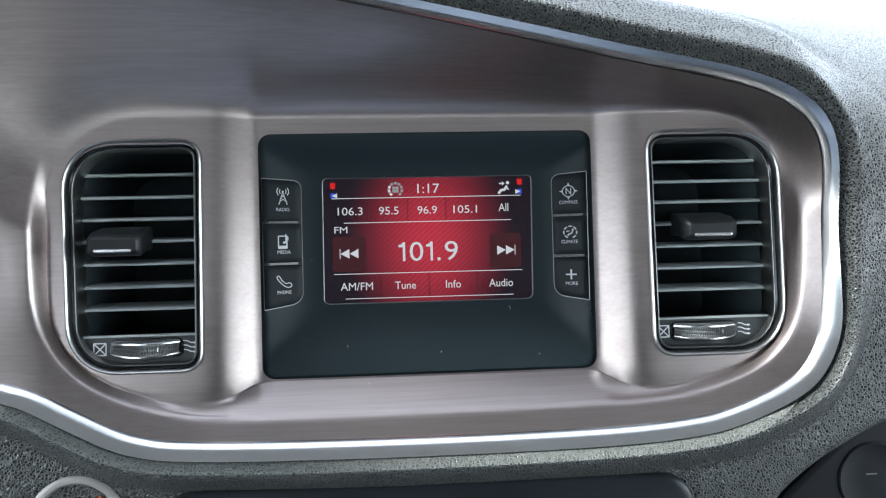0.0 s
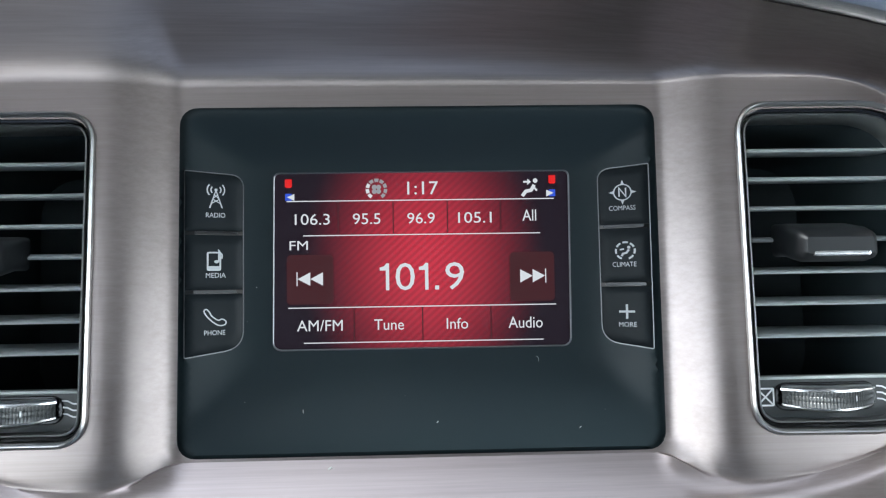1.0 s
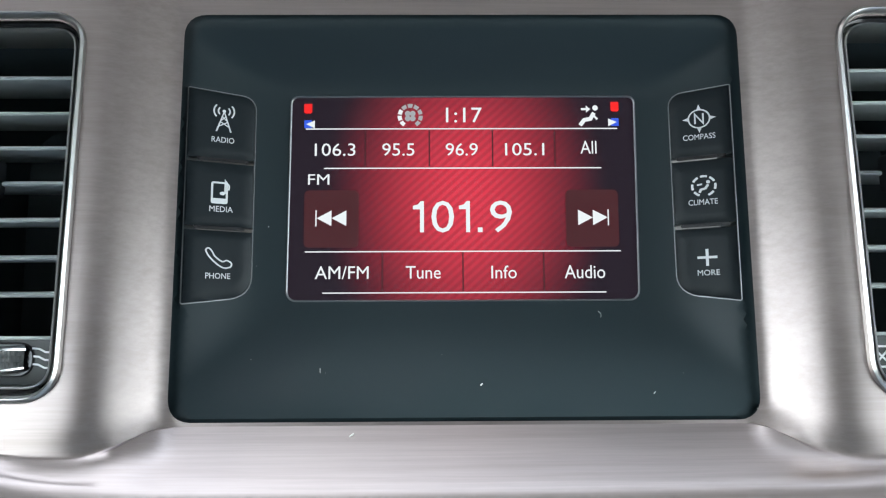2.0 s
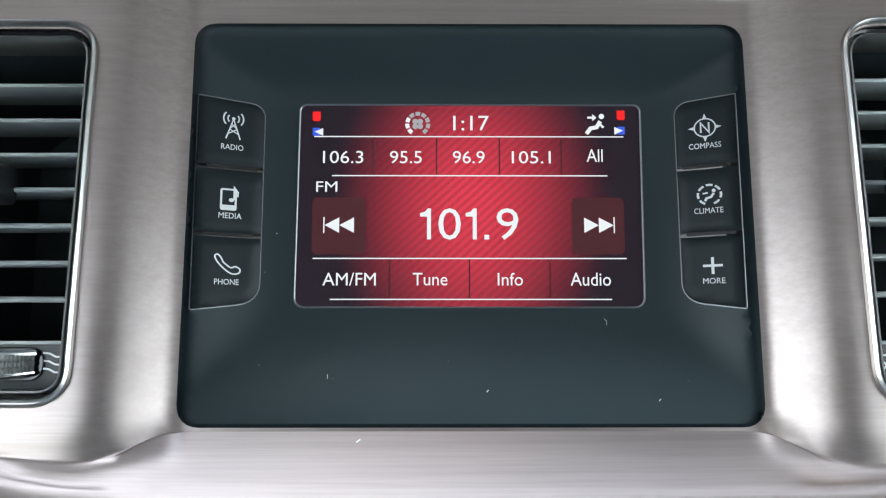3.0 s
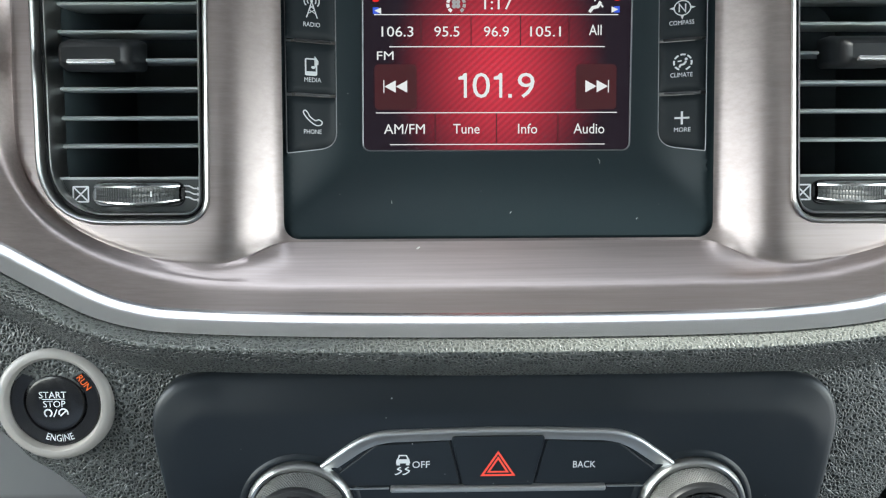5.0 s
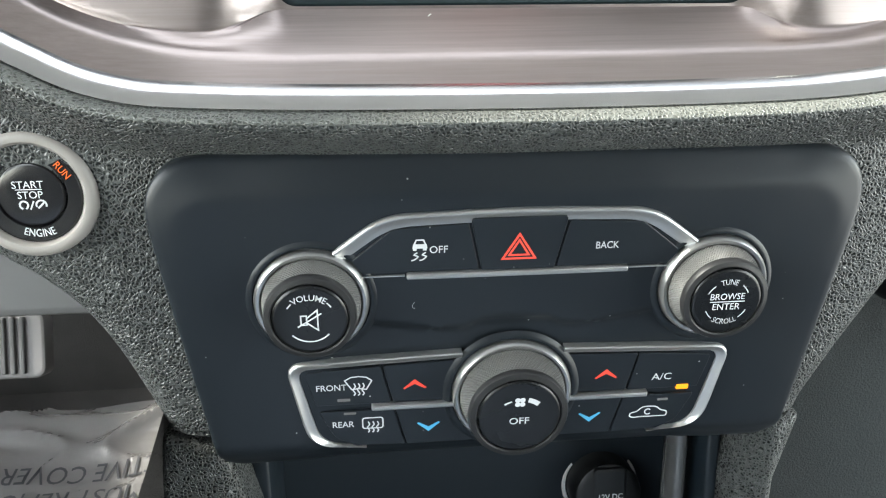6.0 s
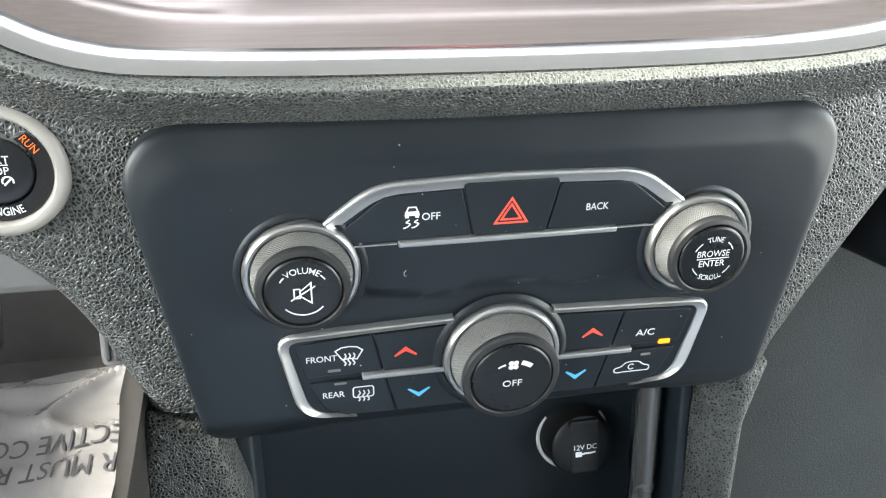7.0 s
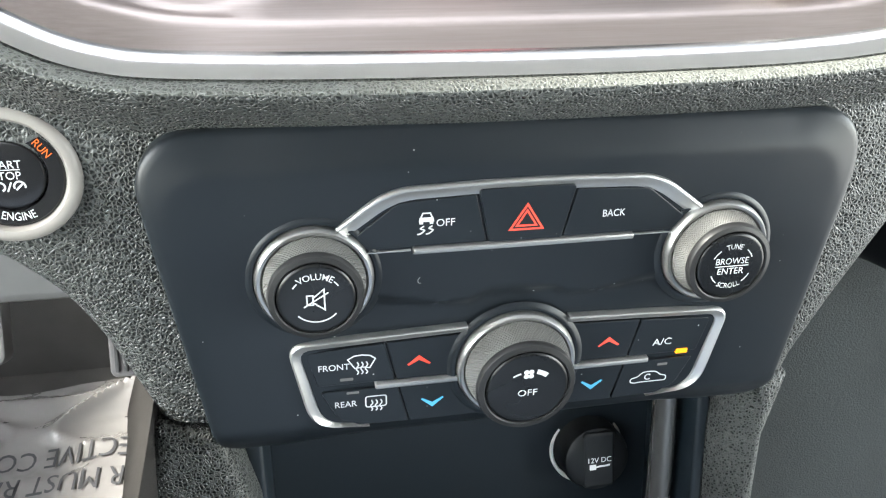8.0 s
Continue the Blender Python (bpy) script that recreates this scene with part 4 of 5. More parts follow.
def plate_height(p):
    """A flat face that rolls back towards its rim, most of all along the top; the lower keys lie in a recess with a hump over the fan knob."""
    u, v = p[:, 0], p[:, 1]
    d = near(p, PLATE)
    y = 2.4 - np.sqrt(np.maximum(5.76 - np.clip(2.4 - d, 0, 2.4) ** 2, 0))
    out = np.where(inside(p, FLAT), 0, near(p, FLAT))
    y = y + (np.sqrt(out ** 2 + 2.5) - 1.58) * (0.06 + 0.34 * step_up(v, -10, 18) * (1 - 0.6 * step_up(np.abs(u), 100, 124))) + 6 * step_up(-v, 84, 99)
    a = np.abs(u)
    lip = -32.5 + 3.5 * (1 - step_up(a, 12, 20)) + 4.5 * step_up(a, 24, 60)
    return y + 2.0 * step_up(lip - v, 0, 2.6) * (1 - step_up(a, 62, 90))


climate = thing("climate_panel", CLIM, "satin black climate control panel with three knurled knobs", "control panel")
part("faceplate", sheet(PLATE, [], 2.4, plate_height, 12, (0.3, 1.0, 2.2, 4.0)), PANEL, climate, "satin black faceplate with dust specks")

def trim_strip(outer, inner, front, back, sink=0.0):
    """A silver strip between two rails: a rounded bead along the outer one, then a face that falls towards the inner one."""
    bm, loops = bmesh.new(), []
    crest = front
    for n, (o, i) in enumerate(zip(outer, inner)):
        o, i = Vector(o), Vector(i)
        front = crest + sink * float(step_up(n / (len(outer) - 1), 0.72, 1.0))
        row = [(0, back), (0, front + 1.1), (0.05, front + 0.45), (0.13, front + 0.08), (0.22, front), (0.32, front + 0.2), (0.44, front + 0.75), (0.97, front + 1.5), (1.0, front + 1.8), (1.0, back)]
        loops.append([(p.x, y, p.y) for p, y in ((o.lerp(i, t), y) for t, y in row)])
    rings(bm, loops, True, True)
    return bm


OUT = along([(-67.4, 0.7), (-49.5, 14.2), (0, 15.8), (49.5, 14.2), (67.4, 0.7)], (0, 9, 40, 9, 0), 80)
IN = along([(-63.8, -3.2), (-46.5, 9.2), (0, 10.6), (46.5, 9.2), (63.8, -3.2)], (0, 8, 40, 8, 0), 80)
part("upper_trim", trim_strip(OUT, IN, -1.9, 1.5), SILVER, climate, "satin silver strip arched over the buttons")
OUT = along([(-20, -43.2), (-87.6, -45.4), (-80.2, -84.6), (-58, -87.2)], (0, 7, 13, 0), 60)
IN = along([(-20, -46.2), (-83.4, -48.6), (-75.8, -84.0), (-58, -86.9)], (0, 5, 13, 0), 60)
for s in (1, -1):
    part("lower_trim", trim_strip([(s * x, z) for x, z in OUT], [(s * x, z) for x, z in IN], -1.9, 3.5, 2.0), SILVER, climate, "satin silver bracket")
part("bar", plate(rrect(-41, -11.0, 41.5, -8.6, 0.8, 3), -2.4, 1.5, 0.8), SILVER, climate, "narrow silver bar")
for a, b in ((-57.5, -41.5), (42, 57.5)):
    part("line", plate(rrect(a, -10.0, b, -9.4, 0.1, 1), -1.0, 1.0, 0.15), SILVER, climate)
part("bar", plate(rrect(-55.5, -68.6, -20, -66.2, 0.8, 3), -1.4, 3.5, 0.8), SILVER, climate, "narrow silver bar")
part("bar", plate(rrect(20, -68.8, 56, -66.4, 0.8, 3), -1.4, 3.5, 0.8), SILVER, climate, "narrow silver bar")


def key(corners, front, label):
    return part("button", plate(offset(rpoly(corners, 3), 0.02), front, 4.0, 0.35), PANEL, climate, label, True)


P = -0.95
esc = key([(-61, -3.4, 1), (-46, 8.6, 4), (-18.4, 10.1, 1), (-14.2, -8.4, 1), (-57, -8.4, 2)], -0.8, "black stability control button")
part("lettering", lettering("OFF", -29.2, 0.4, P, 2.8, 6.6, 0, 0.016), WHITE, esc, "", True)
bm = stroke([(-38.0, 2.6), (-37.3, 4.3), (-34.7, 4.3), (-34.0, 2.6)], 0.5, P)
patch([(-38.4, 2.7), (-33.6, 2.7), (-33.3, 1.0), (-38.7, 1.0)], P, bm)
for x in (-38.2, -34.6):
    patch([(x - 0.3, 1.0), (x + 1.0, 1.0), (x + 1.0, 0.2), (x - 0.3, 0.2)], P - 0.01, bm)
stroke(spline([(-36.9, -0.6), (-38.1, -1.5), (-36.7, -2.2), (-38.0, -3.4), (-39.2, -3.7)], 3, False), 0.5, P, False, bm)
stroke(spline([(-33.9, -0.6), (-35.1, -1.5), (-33.7, -2.2), (-35.0, -3.4), (-36.2, -3.7)], 3, False), 0.5, P, False, bm)
part("symbol", bm, WHITE, esc, "printed skidding car", True)
hazard = key([(-17.8, 12.2, 1.4), (-13.4, -8.4, 1), (13.4, -8.4, 1), (17.8, 12.2, 1.4)], -1.5, "black hazard light button")
bm = stroke([(-6.0, -4.0), (6.0, -4.0), (0.0, 5.6)], 0.75, -1.62, True)
stroke([(-3.6, -2.6), (3.6, -2.6), (0.0, 3.2)], 0.7, -1.62, True, bm)
part("symbol", bm, RED, hazard, "red double triangle", True)
back = key([(18.4, 10.1, 1), (46, 8.6, 4), (61, -3.4, 1), (57, -8.4, 2), (14.2, -8.4, 1)], -0.8, "black button")
part("lettering", lettering("BACK", 33.0, -0.2, P, 2.8, 8.6, 0, 0.016), WHITE, back, "", True)

Q = 0.3
front_key = key([(-81, -50.6, 1.5), (-77, -66.0, 1), (-47.6, -66.0, 0.5), (-51.4, -48.8, 1)], 0.5, "black front defrost button")
part("lettering", lettering("FRONT", -70.6, -57.6, Q, 2.7, 11.6, 0, 0.016), WHITE, front_key, "", True)
bm = stroke([(-65.4, -54.6), (-63.0, -53.2), (-60.0, -52.9), (-57.0, -53.4), (-55.0, -55.0), (-57.2, -59.0), (-60.0, -58.4), (-62.8, -58.8)], 0.5, Q, True)
for k in range(3):
    x = -61.9 + 1.7 * k
    stroke(spline([(x, -56.0), (x + 0.5, -57.4), (x - 0.4, -59.0), (x + 0.4, -60.6), (x - 0.2, -61.6)], 3, False), 0.5, Q - 0.02, False, bm)
part("symbol", bm, WHITE, front_key, "printed windscreen", True)
part("tell_tale", patch(rrect(-68.6, -64.2, -63.6, -62.9, 0.3, 2), Q), GREY, front_key, "unlit indicator", True)
rear_key = key([(-76.2, -68.8, 1), (-70, -82, 6), (-62, -86, 2), (-42.6, -86.6, 0.5), (-46.6, -69.2, 0.5)], 0.5, "black rear defrost button")
part("lettering", lettering("REAR", -66.8, -75.2, Q, 2.7, 8.4, 0, 0.016), WHITE, rear_key, "", True)
bm = stroke(rrect(-59.2, -77.6, -51.2, -72.6, 1.0, 3), 0.5, Q, True)
for k in range(3):
    x = -57.0 + 1.8 * k
    stroke(spline([(x, -74.4), (x + 0.5, -75.8), (x - 0.4, -77.2), (x + 0.4, -78.6), (x - 0.2, -79.6)], 3, False), 0.5, Q - 0.02, False, bm)
part("symbol", bm, WHITE, rear_key, "printed rear window", True)
part("tell_tale", patch(rrect(-66.4, -70.6, -61.6, -69.5, 0.3, 2), Q), GREY, rear_key, "unlit indicator", True)
for s in (-1, 1):
    warm = key([(s * -50.6, -48.8, 0.5), (s * -46.8, -66.0, 0.5), (s * -20, -66.0, 0.5), (s * -20, -47.6, 0.5)][:: s], 0.5, "black button for warmer air")
    cx = 38.3 * s
    part("symbol", patch([(cx - 4.6, -59.4), (cx, -55.4), (cx + 4.6, -59.4), (cx + 4.0, -59.9), (cx, -57.6), (cx - 4.0, -59.9)], Q), RED, warm, "red upward mark", True)
    cool = key([(s * -46.0, -69.2, 0.5), (s * -41.8, -86.6, 0.5), (s * -14, -86.6, 0.5), (s * -20, -69.2, 0.5)][:: s], 0.5, "black button for cooler air")
    cx = 33.0 * s
    part("symbol", patch([(cx - 4.6, -76.6), (cx - 4.0, -76.1), (cx, -78.4), (cx + 4.0, -76.1), (cx + 4.6, -76.6), (cx, -80.6)], Q), BLUE, cool, "blue downward mark", True)
ac_key = key([(51.4, -48.8, 1), (47.6, -66.0, 0.5), (77, -66.0, 1), (81, -50.6, 1.5)], 0.5, "black air conditioning button")
part("lettering", lettering("A/C", 61.4, -60.2, Q, 3.1, 8.2, 0, 0.016), WHITE, ac_key, "", True)
part("tell_tale", plate(rrect(68.2, -67.0 + 0.2, 73.2, -64.6, 0.3, 2), 0.1, 1.5, 0.2), AMBER, ac_key, "lit amber indicator")
air_key = key([(46.6, -69.2, 0.5), (42.6, -86.6, 0.5), (62, -86, 2), (70, -82, 6), (76.2, -68.8, 1)], 0.5, "black recirculation button")
bm = stroke(spline([(50.2, -79.2), (50.4, -77.6), (53.0, -76.8), (55.4, -74.8), (60.4, -74.8), (63.0, -76.6), (65.4, -77.4), (65.4, -79.4), (63.6, -79.6), (61.6, -79.6), (58, -79.6), (54, -79.6), (52, -79.8)], 3), 0.5, Q, True)
stroke(arc(57.6, -77.2, 1.3, 40, 320, 10), 0.5, Q - 0.02, False, bm)
part("symbol", bm, WHITE, air_key, "printed car with an arrow inside", True)
part("tell_tale", patch(rrect(61.0, -72.0, 65.4, -70.8, 0.3, 2), Q), GREY, air_key, "unlit indicator", True)


def knob(name, cx, cz, ring, grip_r, cap_r, tall, label):
    """A turned knob: silver ring at the foot, knurled grip, black cap."""
    n, rows = 220, 16
    end = grip_r - 2.7
    bm, grid = bmesh.new(), []
    for j in range(rows + 1):
        y = -0.8 - (tall - 3.4) * j / rows
        grid.append([bm.verts.new((cx + r * math.cos(2 * math.pi * k / n), y, cz + r * math.sin(2 * math.pi * k / n))) for k in range(n) for r in [grip_r - 2.7 * j / rows + (0.3 if (k + j) % 2 else 0.0)]])
    for j in range(rows):
        for k in range(n):
            a, b, c, d = grid[j][k - 1], grid[j][k], grid[j + 1][k], grid[j + 1][k - 1]
            if (k + j) % 2:
                bm.faces.new((a, b, c)), bm.faces.new((a, c, d))
            else:
                bm.faces.new((a, b, d)), bm.faces.new((b, c, d))
    bm.faces.new(grid[-1])
    body = part(name, bm, GRIP, climate, label, True)
    part("collar", lathe([(ring + 3.6, 0.5), (ring + 2.6, -0.2), (ring + 1.8, -0.6), (ring + 1.1, -0.8), (ring + 0.5, -0.7), (ring + 0.15, -0.2), (ring, 2)], cx, cz, 96, None, False), PANEL, body, "black raised collar")
    part("ring", lathe([(ring - 3.4, 1.5), (ring - 3.0, -2.6), (ring - 2.2, -3.5), (ring - 1.2, -3.6), (ring - 0.3, -2.6), (ring, -0.6), (ring + 0.2, 3.0)], cx, cz, 96, None, False), RIM_METAL, body, "satin silver foot ring")
    part("shoulder", lathe([(end - 1.0, -tall + 4.2), (end + 0.8, -tall + 3.2), (end + 0.8, -tall + 1.8), (end + 0.2, -tall + 0.6), (cap_r + 1.0, -tall + 0.1), (cap_r + 0.5, -tall + 0.4), (cap_r + 0.2, -tall + 1.4)], cx, cz, 96, None, False), SHOULDER, body, "dark rounded shoulder")
    part("cap", lathe([(cap_r + 0.1, -tall + 2), (cap_r, -tall + 0.4), (cap_r - 0.5, -tall - 0.1), (cap_r - 1.2, -tall - 0.2), (cap_r * 0.5, -tall - 0.05)], cx, cz, 80), CAP, body, "black cap with white print")
    return body


vol = knob("volume_knob", -75.5, -18.8, 20.9, 18.3, 13.2, 14.0, "grey knurled volume knob")
F = -14.4
part("lettering", lettering("VOLUME", -75.5, -9.9, F, 2.4, 12.6, 10.5, 0.016), WHITE, vol, "", True)
bm = stroke([(-78.6, -20.6), (-78.6, -17.0), (-76.6, -17.0), (-76.6, -20.6)], 0.5, F, True)
stroke([(-76.6, -18.0), (-72.8, -14.8), (-72.8, -22.8), (-76.6, -19.8)], 0.5, F, False, bm)
stroke([(-79.8, -21.4), (-71.4, -16.2)], 0.5, F - 0.02, False, bm)
stroke(arc(-75.5, -18.8, 8.6, 222, 318, 14), 0.5, F, False, bm)
stroke(arc(-75.5, -18.8, 9.0, 147, 133, 5), 0.45, F, False, bm)
stroke(arc(-75.5, -18.8, 9.0, 47, 33, 5), 0.45, F, False, bm)
part("symbol", bm, WHITE, vol, "printed muted loudspeaker", True)
tune = knob("tuning_knob", 75.5, -18.8, 20.9, 18.3, 13.2, 14.0, "grey knurled tuning knob")
part("lettering", lettering("TUNE", 75.5, -10.6, F, 2.2, 6.6, 9.0, 0.016), WHITE, tune, "", True)
part("lettering", lettering("BROWSE", 75.5, -16.6, F, 2.6, 13.0, 0, 0.016), WHITE, tune, "", True)
part("lettering", lettering("ENTER", 75.5, -20.7, F, 2.6, 10.4, 0, 0.016), WHITE, tune, "", True)
part("lettering", lettering("SCROLL", 75.5, -26.9, F, 2.2, 9.0, -9.0, 0.016), WHITE, tune, "", True)
bm = stroke([(69.0, -18.7), (82.2, -18.7)], 0.4, F)
for a0, a1 in ((155, 128), (52, 25), (205, 232), (308, 335)):
    stroke(arc(75.5, -18.8, 8.3, a0, a1, 6), 0.4, F, False, bm)
part("symbol", bm, WHITE, tune, "printed arcs", True)
fan = knob("fan_knob", FAN[0], FAN[1], 23.8, 21.2, 15.8, 17.0, "large grey knurled fan knob")
G = -17.4
part("lettering", lettering("OFF", 0, -64.6, G, 2.9, 7.6, 0, 0.016), WHITE, fan, "", True)
bm = bmesh.new()
for k in range(4):
    a = radians(45 + 90 * k)
    patch(arc(1.3 * math.cos(a), -56.2 + 1.3 * math.sin(a), 1.05, 0, 330, 10), G - 0.005 * k, bm)
stroke(arc(0, -66.5, 11.2, 122, 106, 6), 0.7, G, False, bm)
patch(arc(0, -66.5, 10.6, 74, 52, 6) + arc(0, -66.5, 12.6, 52, 74, 6), G, bm)
part("symbol", bm, WHITE, fan, "printed fan and wedge", True)

# ---- engine start button ----
START = DASH @ pose(-0.173, -0.0285, -0.1300, 4, 0, 0)
starter = thing("start_button", START, "round engine start button in a silver ring, its RUN legend lit", "push button")
part("ring", lathe([(22.6, 6), (22.4, -0.4), (21.6, -1.6), (20.2, -2.3), (18.6, -2.0), (17.6, -0.8), (17.2, 3)], 0, 0, 96, None, False), RING, starter, "cast silver ring")
part("bezel", lathe([(17.4, 3), (17.3, 0.2), (16.6, -0.3), (12.2, -0.1), (11.6, 0.6), (11.4, 2)], 0, 0, 80, None, False), GLOSS, starter, "gloss black bezel")
press = part("button", lathe([(11.4, 3), (11.3, 0.0), (10.8, -0.7), (9.8, -0.9), (5, -0.6)], 0, 0, 72), GLOSS, starter, "gloss black button")
part("lettering", lettering("START", -0.4, 3.6, -1.0, 2.6, 10.4, 0, 0.016), WHITE, press, "", True)
part("lettering", lettering("STOP", 0, 0.0, -1.0, 2.6, 8.4, 0, 0.015), WHITE, press, "", True)
bm = stroke(arc(-2.6, -3.6, 1.4, 250, -70, 12), 0.6, -1.0)
stroke([(-0.6, -5.2), (0.8, -2.2)], 0.5, -1.0, False, bm)
stroke(arc(3.2, -3.7, 1.7, -20, 200, 12), 0.6, -1.0, False, bm)
stroke([(2.0, -4.8), (4.4, -2.6)], 0.6, -1.02, False, bm)
stroke([(-4.6, 1.9), (4.2, 1.9)], 0.3, -1.0, False, bm)
part("symbol", bm, WHITE, press, "printed turning arrows", True)
part("lettering", lettering("ENGINE", 1.0, -13.9, -0.45, 2.8, 10.4, -14, 0.02), WHITE, starter, "", True)
bm = lettering("RUN", 0, 0, -0.45, 2.6, 6.2, 0, 0.015)
bmesh.ops.rotate(bm, cent=(0, 0, 0), matrix=Matrix.Rotation(radians(54), 3, "Y"), verts=bm.verts)
bmesh.ops.translate(bm, vec=(11.6, 0, 8.2), verts=bm.verts)
part("run_legend", bm, ORANGE, starter, "lit orange legend", True)

# ---- storage bin under the climate panel ----
bin_ = thing("storage_bin", DASH, "dark open storage bin under the climate panel", "storage bin")
part("back", plate(rrect(-112, -430, 100, -225, 8), 62, 70, 2), BIN, bin_)
part("side", box_bm(-114, 14, -430, -106, 66, -250, 2), BIN, bin_)
part("side", box_bm(97, 10, -430, 103, 66, -250, 2), BIN, bin_)
part("floor", box_bm(-112, -40, -436, 100, 66, -424, 2), BIN, bin_)
# upright added to carry the reflection stripe of the bin's rounded corner
bm = bmesh.new()
rings(bm, [[(88 + 5.5 * math.cos(a), 26 + 8 * math.sin(a), z) for a in [2 * math.pi * k / 16 for k in range(16)]] for z in (-425, -235)], True, True)
part("corner_glint", bm, GLINT, bin_, "glossy rounded upright added for the reflection stripe in the corner")

SOCKET = DASH @ pose(0.062, 0.049, -0.3115, -6, 0, 0)
socket = thing("power_socket", SOCKET, "black twelve volt socket cap in the storage bin", "power socket")
part("collar", lathe([(22.4, 30), (22.2, 17), (21.8, 16), (21.2, 16.6), (21.1, 30)], 0, -1, 64, None, False), DUCT, socket, "gloss black collar")
part("ring", lathe([(20.9, 30), (20.8, 12.6), (20.4, 11.8), (19.2, 11.9), (18.8, 12.8), (18.7, 24)], 0, -0.8, 64, None, False), PALE, socket, "pale silver ring")
cap = part("cap", lathe([(18.2, 24), (18.2, -1.0), (17.2, -3.8), (14.5, -5.4), (6, -5.6)], 0, 0, 64), BLACK, socket, "black push-in cap")
part("grip_bar", plate(rrect(-8.5, -15.6, 9.5, 16, 3), -6.2, -3, 1.8), BLACK, cap)
part("lettering", lettering("12V DC", 0.4, 0.8, -6.75, 2.9, 12.6, 0, 0.016), BRIGHT, cap, "", True)
bm = patch(rrect(-5.2, -4.6, -1.6, -1.6, 0.4, 2), -6.75)
stroke([(-1.6, -3.2), (0.6, -2.8), (3.0, -2.9), (6.0, -2.5)], 1.0, -6.75, False, bm)
part("symbol", bm, BRIGHT, cap, "printed plug", True)

# ---- driver's footwell ----
knee = new("knee_panel", mesh_of("knee_panel", plate(rpoly([(-560, -60, 4), (-560, -199, 8), (-180, -200, 8), (-150, -150, 8), (-130, -60, 4)]), 45, 75, 4), GREY))
knee.matrix_world = DASH
tagged(knee, "plain grey knee panel under the dashboard", "dash panel")
pedal = thing("brake_pedal", DASH @ pose(-0.296, 0.15, -0.252, -14, 0, 0), "grey ribbed pedal hanging above the carpet", "pedal")
part("pad", plate(rrect(-58, -20, 44, 20, 7), 0, 12, 2), PEDAL, pedal)
# darker bars stand in for the dark grooves of the pale pad
for k in range(16):
    part("rib", plate(rrect(-51 + 5.4 * k, -17, -48.2 + 5.4 * k, 17, 1.0, 3), -2.4, 1, 0.8), GREY, pedal, "dark bar standing in for a groove")
part("arm", box_bm(-12, 8, -10, 10, 22, 260, 3), BLACK, pedal)
toe = new("toe_board", mesh_of("toe_board", box_bm(-780, 560, 290, 780, 600, 1000, 5), CARPET))
tagged(toe, "dark grey carpeted toe board", "", "", "structure")


def wave(x, y):
    crease = abs(noise.noise((x * 9 + 3, y * 13, 0.9)))
    return 5 + 9 * noise.noise((x * 7, y * 11, 0.3)) + 4 * noise.noise((x * 21, y * 33, 1.7)) + 9 * max(0.0, 1 - crease / 0.22) ** 2 * (0.3 + step_up(y, 0.38, 0.46)) + 26 * math.exp(-((y - 0.475 - 0.05 * (x + 0.4)) / 0.018) ** 2) * (0.8 + 0.4 * noise.noise((x * 9, 0, 4)))


def film_sheet():
    bm = bmesh.new()
    nx, ny = 120, 130
    grid = []
    for j in range(ny + 1):
        row = []
        for i in range(nx + 1):
            x, y = -0.70 + 0.415 * i / nx, 0.0 + (0.512 + 0.012 * math.sin(9 * i / nx)) * j / ny
            row.append(bm.verts.new((1000 * x, 1000 * y, 306 + max(0.0, wave(x, y)))))
        grid.append(row)
    for a, b in zip(grid, grid[1:]):
        for i in range(nx):
            bm.faces.new((a[i], a[i + 1], b[i + 1], b[i]))
    return bm


cover = thing("floor_cover", Matrix.Identity(4), "crumpled clear protective film with dark print on the footwell carpet", "floor cover")
part("film", film_sheet(), FILM, cover, "crumpled clear plastic film")
for word, cx, cy, w in (("PROTECTIVE COVER", -0.345, 0.388, 0.262), ("DEALER MUST REMOVE", -0.352, 0.348, 0.29)):
    bm = lettering(word, 0, 0, 0, 26, 1000 * w)
    for v in bm.verts:
        x, y = cx - v.co.x / 1000, cy - v.co.z / 1000
        v.co = (1000 * x, 1000 * y, 308 + max(0.0, wave(x, y)))
    part("print", bm, DARKPRINT, cover, "dark printed words", True)


def tunnel():
    """The carpeted side of the centre tunnel, which widens towards the floor and the front."""
    bm = bmesh.new()
    rows = []
    for k in range(9):
        t = k / 8
        y = -300 + 870 * t
        top, foot = (-140 - 45 * t * t, 730), (-215 - 105 * t, 300)
        rows.append([bm.verts.new((top[0] + (foot[0] - top[0]) * u ** 1.5, y, top[1] + (foot[1] - top[1]) * u)) for u in [j / 8 for j in range(9)]])
    for a, b in zip(rows, rows[1:]):
        for j in range(8):
            bm.faces.new((a[j], b[j], b[j + 1], a[j + 1]))
    bmesh.ops.solidify(bm, geom=bm.faces[:], thickness=12)
    return bm


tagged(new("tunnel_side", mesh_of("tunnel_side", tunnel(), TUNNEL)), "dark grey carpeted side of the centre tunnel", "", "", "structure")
gas = thing("accelerator_pedal", DASH @ pose(-0.206, 0.25, -0.297, -14, 0, 0), "dark ribbed accelerator pedal behind the console", "pedal")
part("pad", plate(rrect(-18, -34, 24, 34, 6), 0, 12, 2), PEDAL, gas)
# grooves again put in as darker bars
for k in range(6):
    part("rib", plate(rrect(-14 + 6 * k, -30, -11 + 6 * k, 30, 1.2, 3), -2.6, 1, 0.8), GREY, gas, "dark bar standing in for a groove")

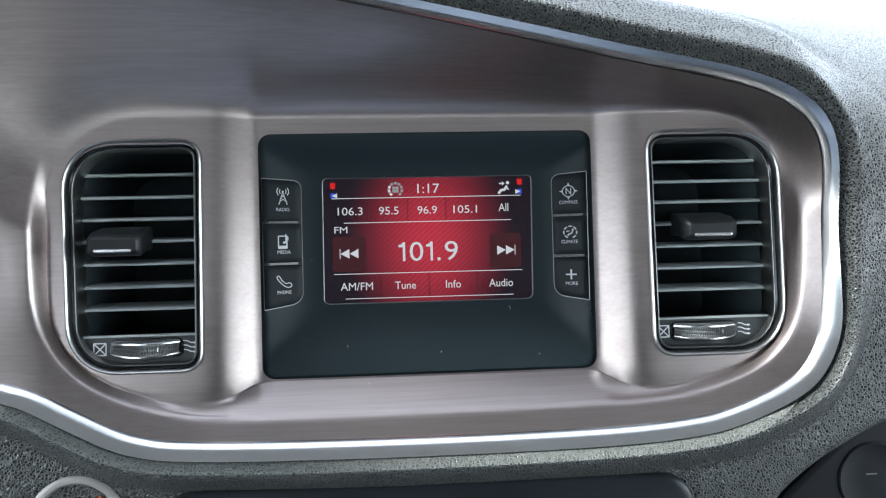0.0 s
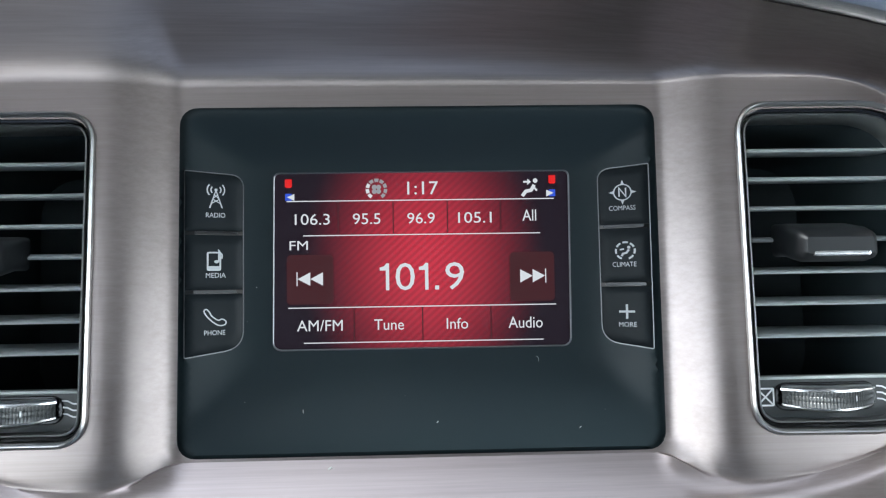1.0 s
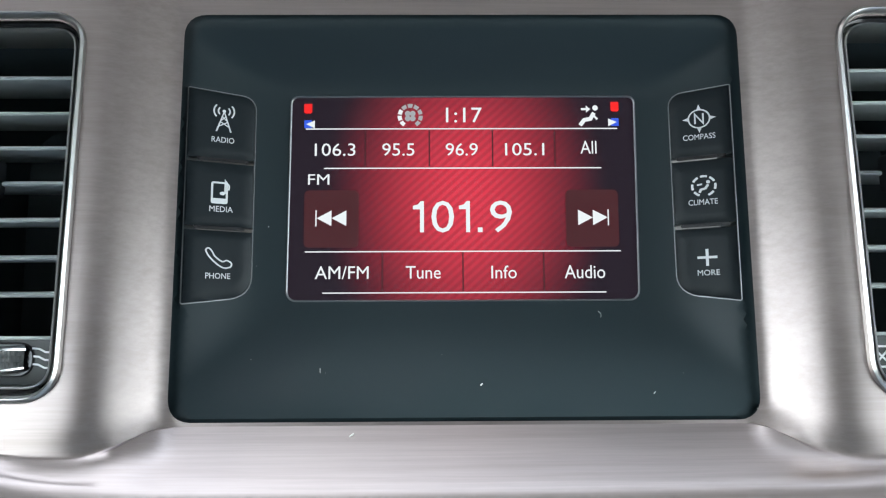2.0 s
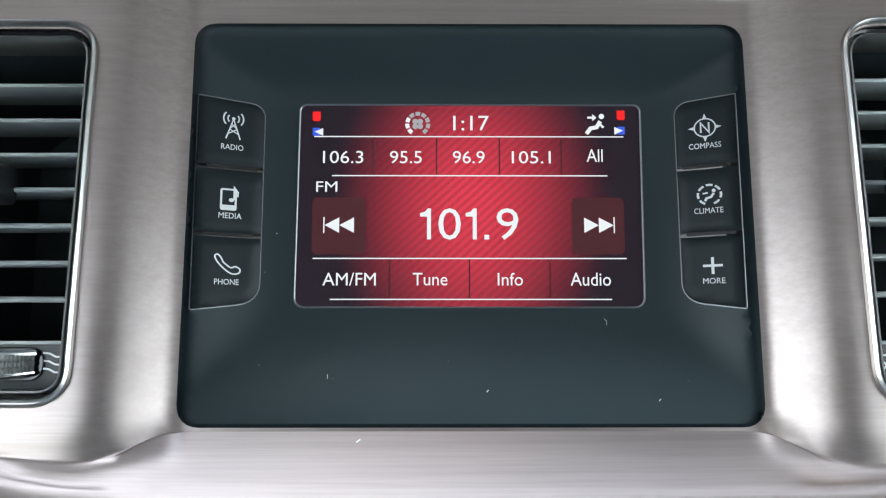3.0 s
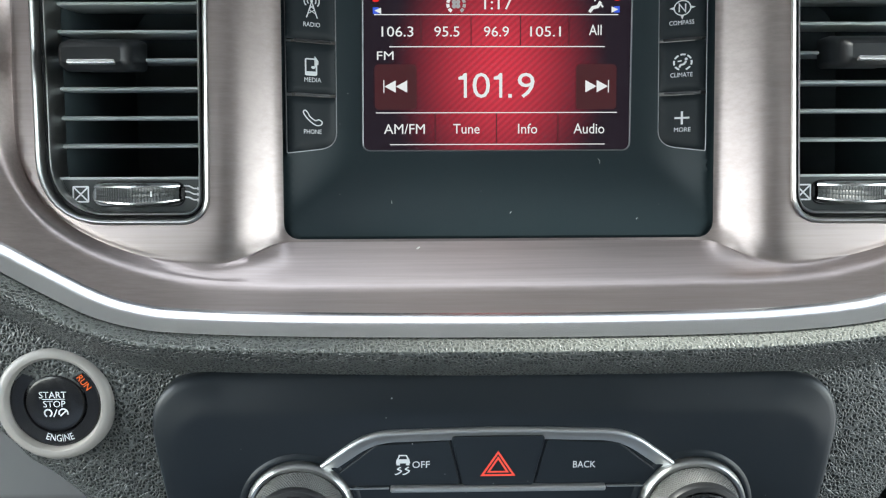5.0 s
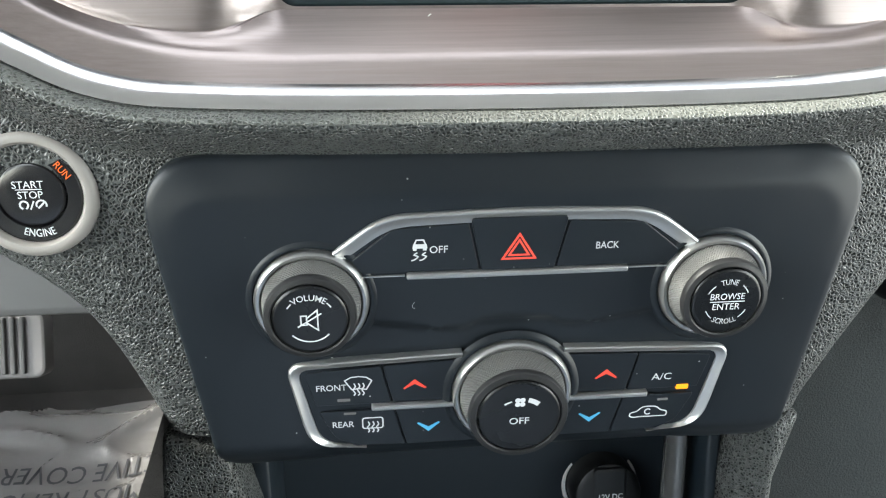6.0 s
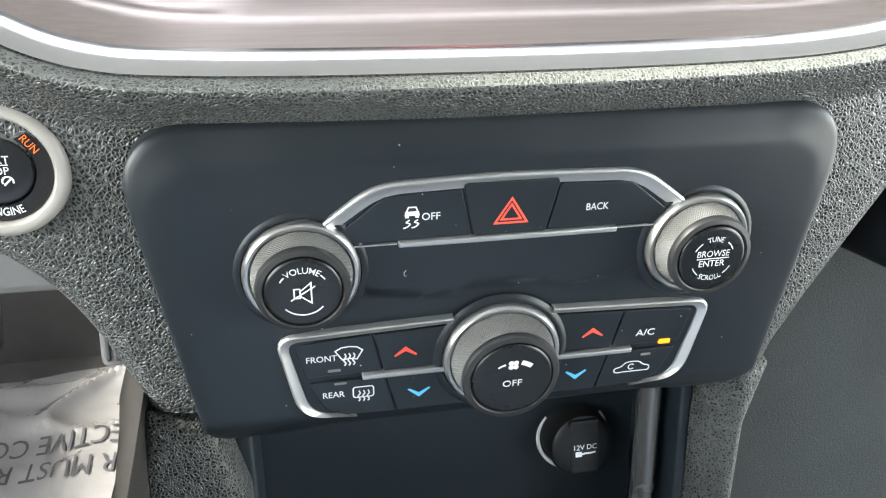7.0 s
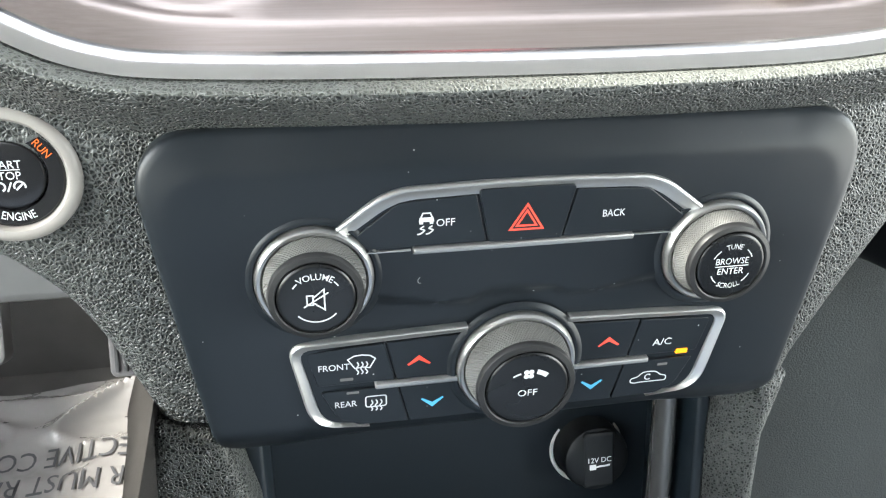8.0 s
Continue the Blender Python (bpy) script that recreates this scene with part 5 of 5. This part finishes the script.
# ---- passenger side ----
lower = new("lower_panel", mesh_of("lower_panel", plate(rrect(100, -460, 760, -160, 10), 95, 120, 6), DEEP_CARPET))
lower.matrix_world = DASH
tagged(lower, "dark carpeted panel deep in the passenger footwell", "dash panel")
glove = thing("glove_box", DASH, "black glove box lid below the padded dash", "glove box")
part("lid", plate(rpoly([(192, -150, 10), (200, -215, 20), (640, -215, 10), (640, -96, 10), (250, -100, 20)]), 8, 60, 4), DUCT, glove)
lock = part("latch", lathe([(21, 10), (20.6, 7.4), (19.6, 6.9), (18.6, 7.6), (8, 7.4)], 248, -141, 48), DUCT, glove, "round black latch")
part("mark", patch(rrect(243.5, -138.6, 250, -137.8, 0.3, 2), 6.9), GREY, lock, "short white mark", True)

# ---- lint ----
def lint(m, points, width):
    """A short bent fibre: a thin tube through a few points."""
    line = [Vector((x, 0, z)) for x, z in spline(points, 4, False)]
    bm, loops = bmesh.new(), []
    for i, p in enumerate(line):
        t = (line[min(i + 1, len(line) - 1)] - line[max(i - 1, 0)]).normalized()
        side = Vector((t.z, 0, -t.x))
        loops.append([tuple(p + width / 2 * (math.cos(a) * side + math.sin(a) * Vector((0, 1, 0)))) for a in [2 * math.pi * k / 6 for k in range(6)]])
    rings(bm, loops, True, True)
    ob = new("lint_fibre", mesh_of("lint_fibre", bm, FIBRE))
    ob.matrix_world = m
    return tagged(ob, "tiny pale fibre of lint on the dashboard", "lint", "lint on the dashboard")


FIBRE = material("pale_fibre", (0.55, 0.55, 0.52), 0.8)
CURL = [(-1.0, 0.8), (-0.9, -0.6), (0.0, -1.1), (0.7, -0.5)]
FLECK = [(-0.3, -0.3), (0.0, 0.1), (0.3, 0.3)]
for x, y, z, points, width in ((0.0039, -0.0114, -0.0582, FLECK, 0.3), (-0.0431, -0.0090, -0.0541, CURL, 0.14), (0.0416, -0.0014, -0.0376, [(-0.5, 1.2), (0.3, 0.4), (0.2, -0.8), (-0.4, -1.2)], 0.12),
                               (-0.0334, -0.0204, -0.0717, [(-0.6, -0.4), (0.0, 0.1), (0.6, 0.5)], 0.45), (0.0547, -0.0128, -0.0608, FLECK, 0.2)):
    lint(DASH @ pose(x, y, z), points, width)
lint(CLIM @ pose(-0.0384, -0.0001, -0.0227), [(0.3, 1.4), (-0.5, 0.2), (-0.1, -1.0), (0.6, -1.0)], 0.14)
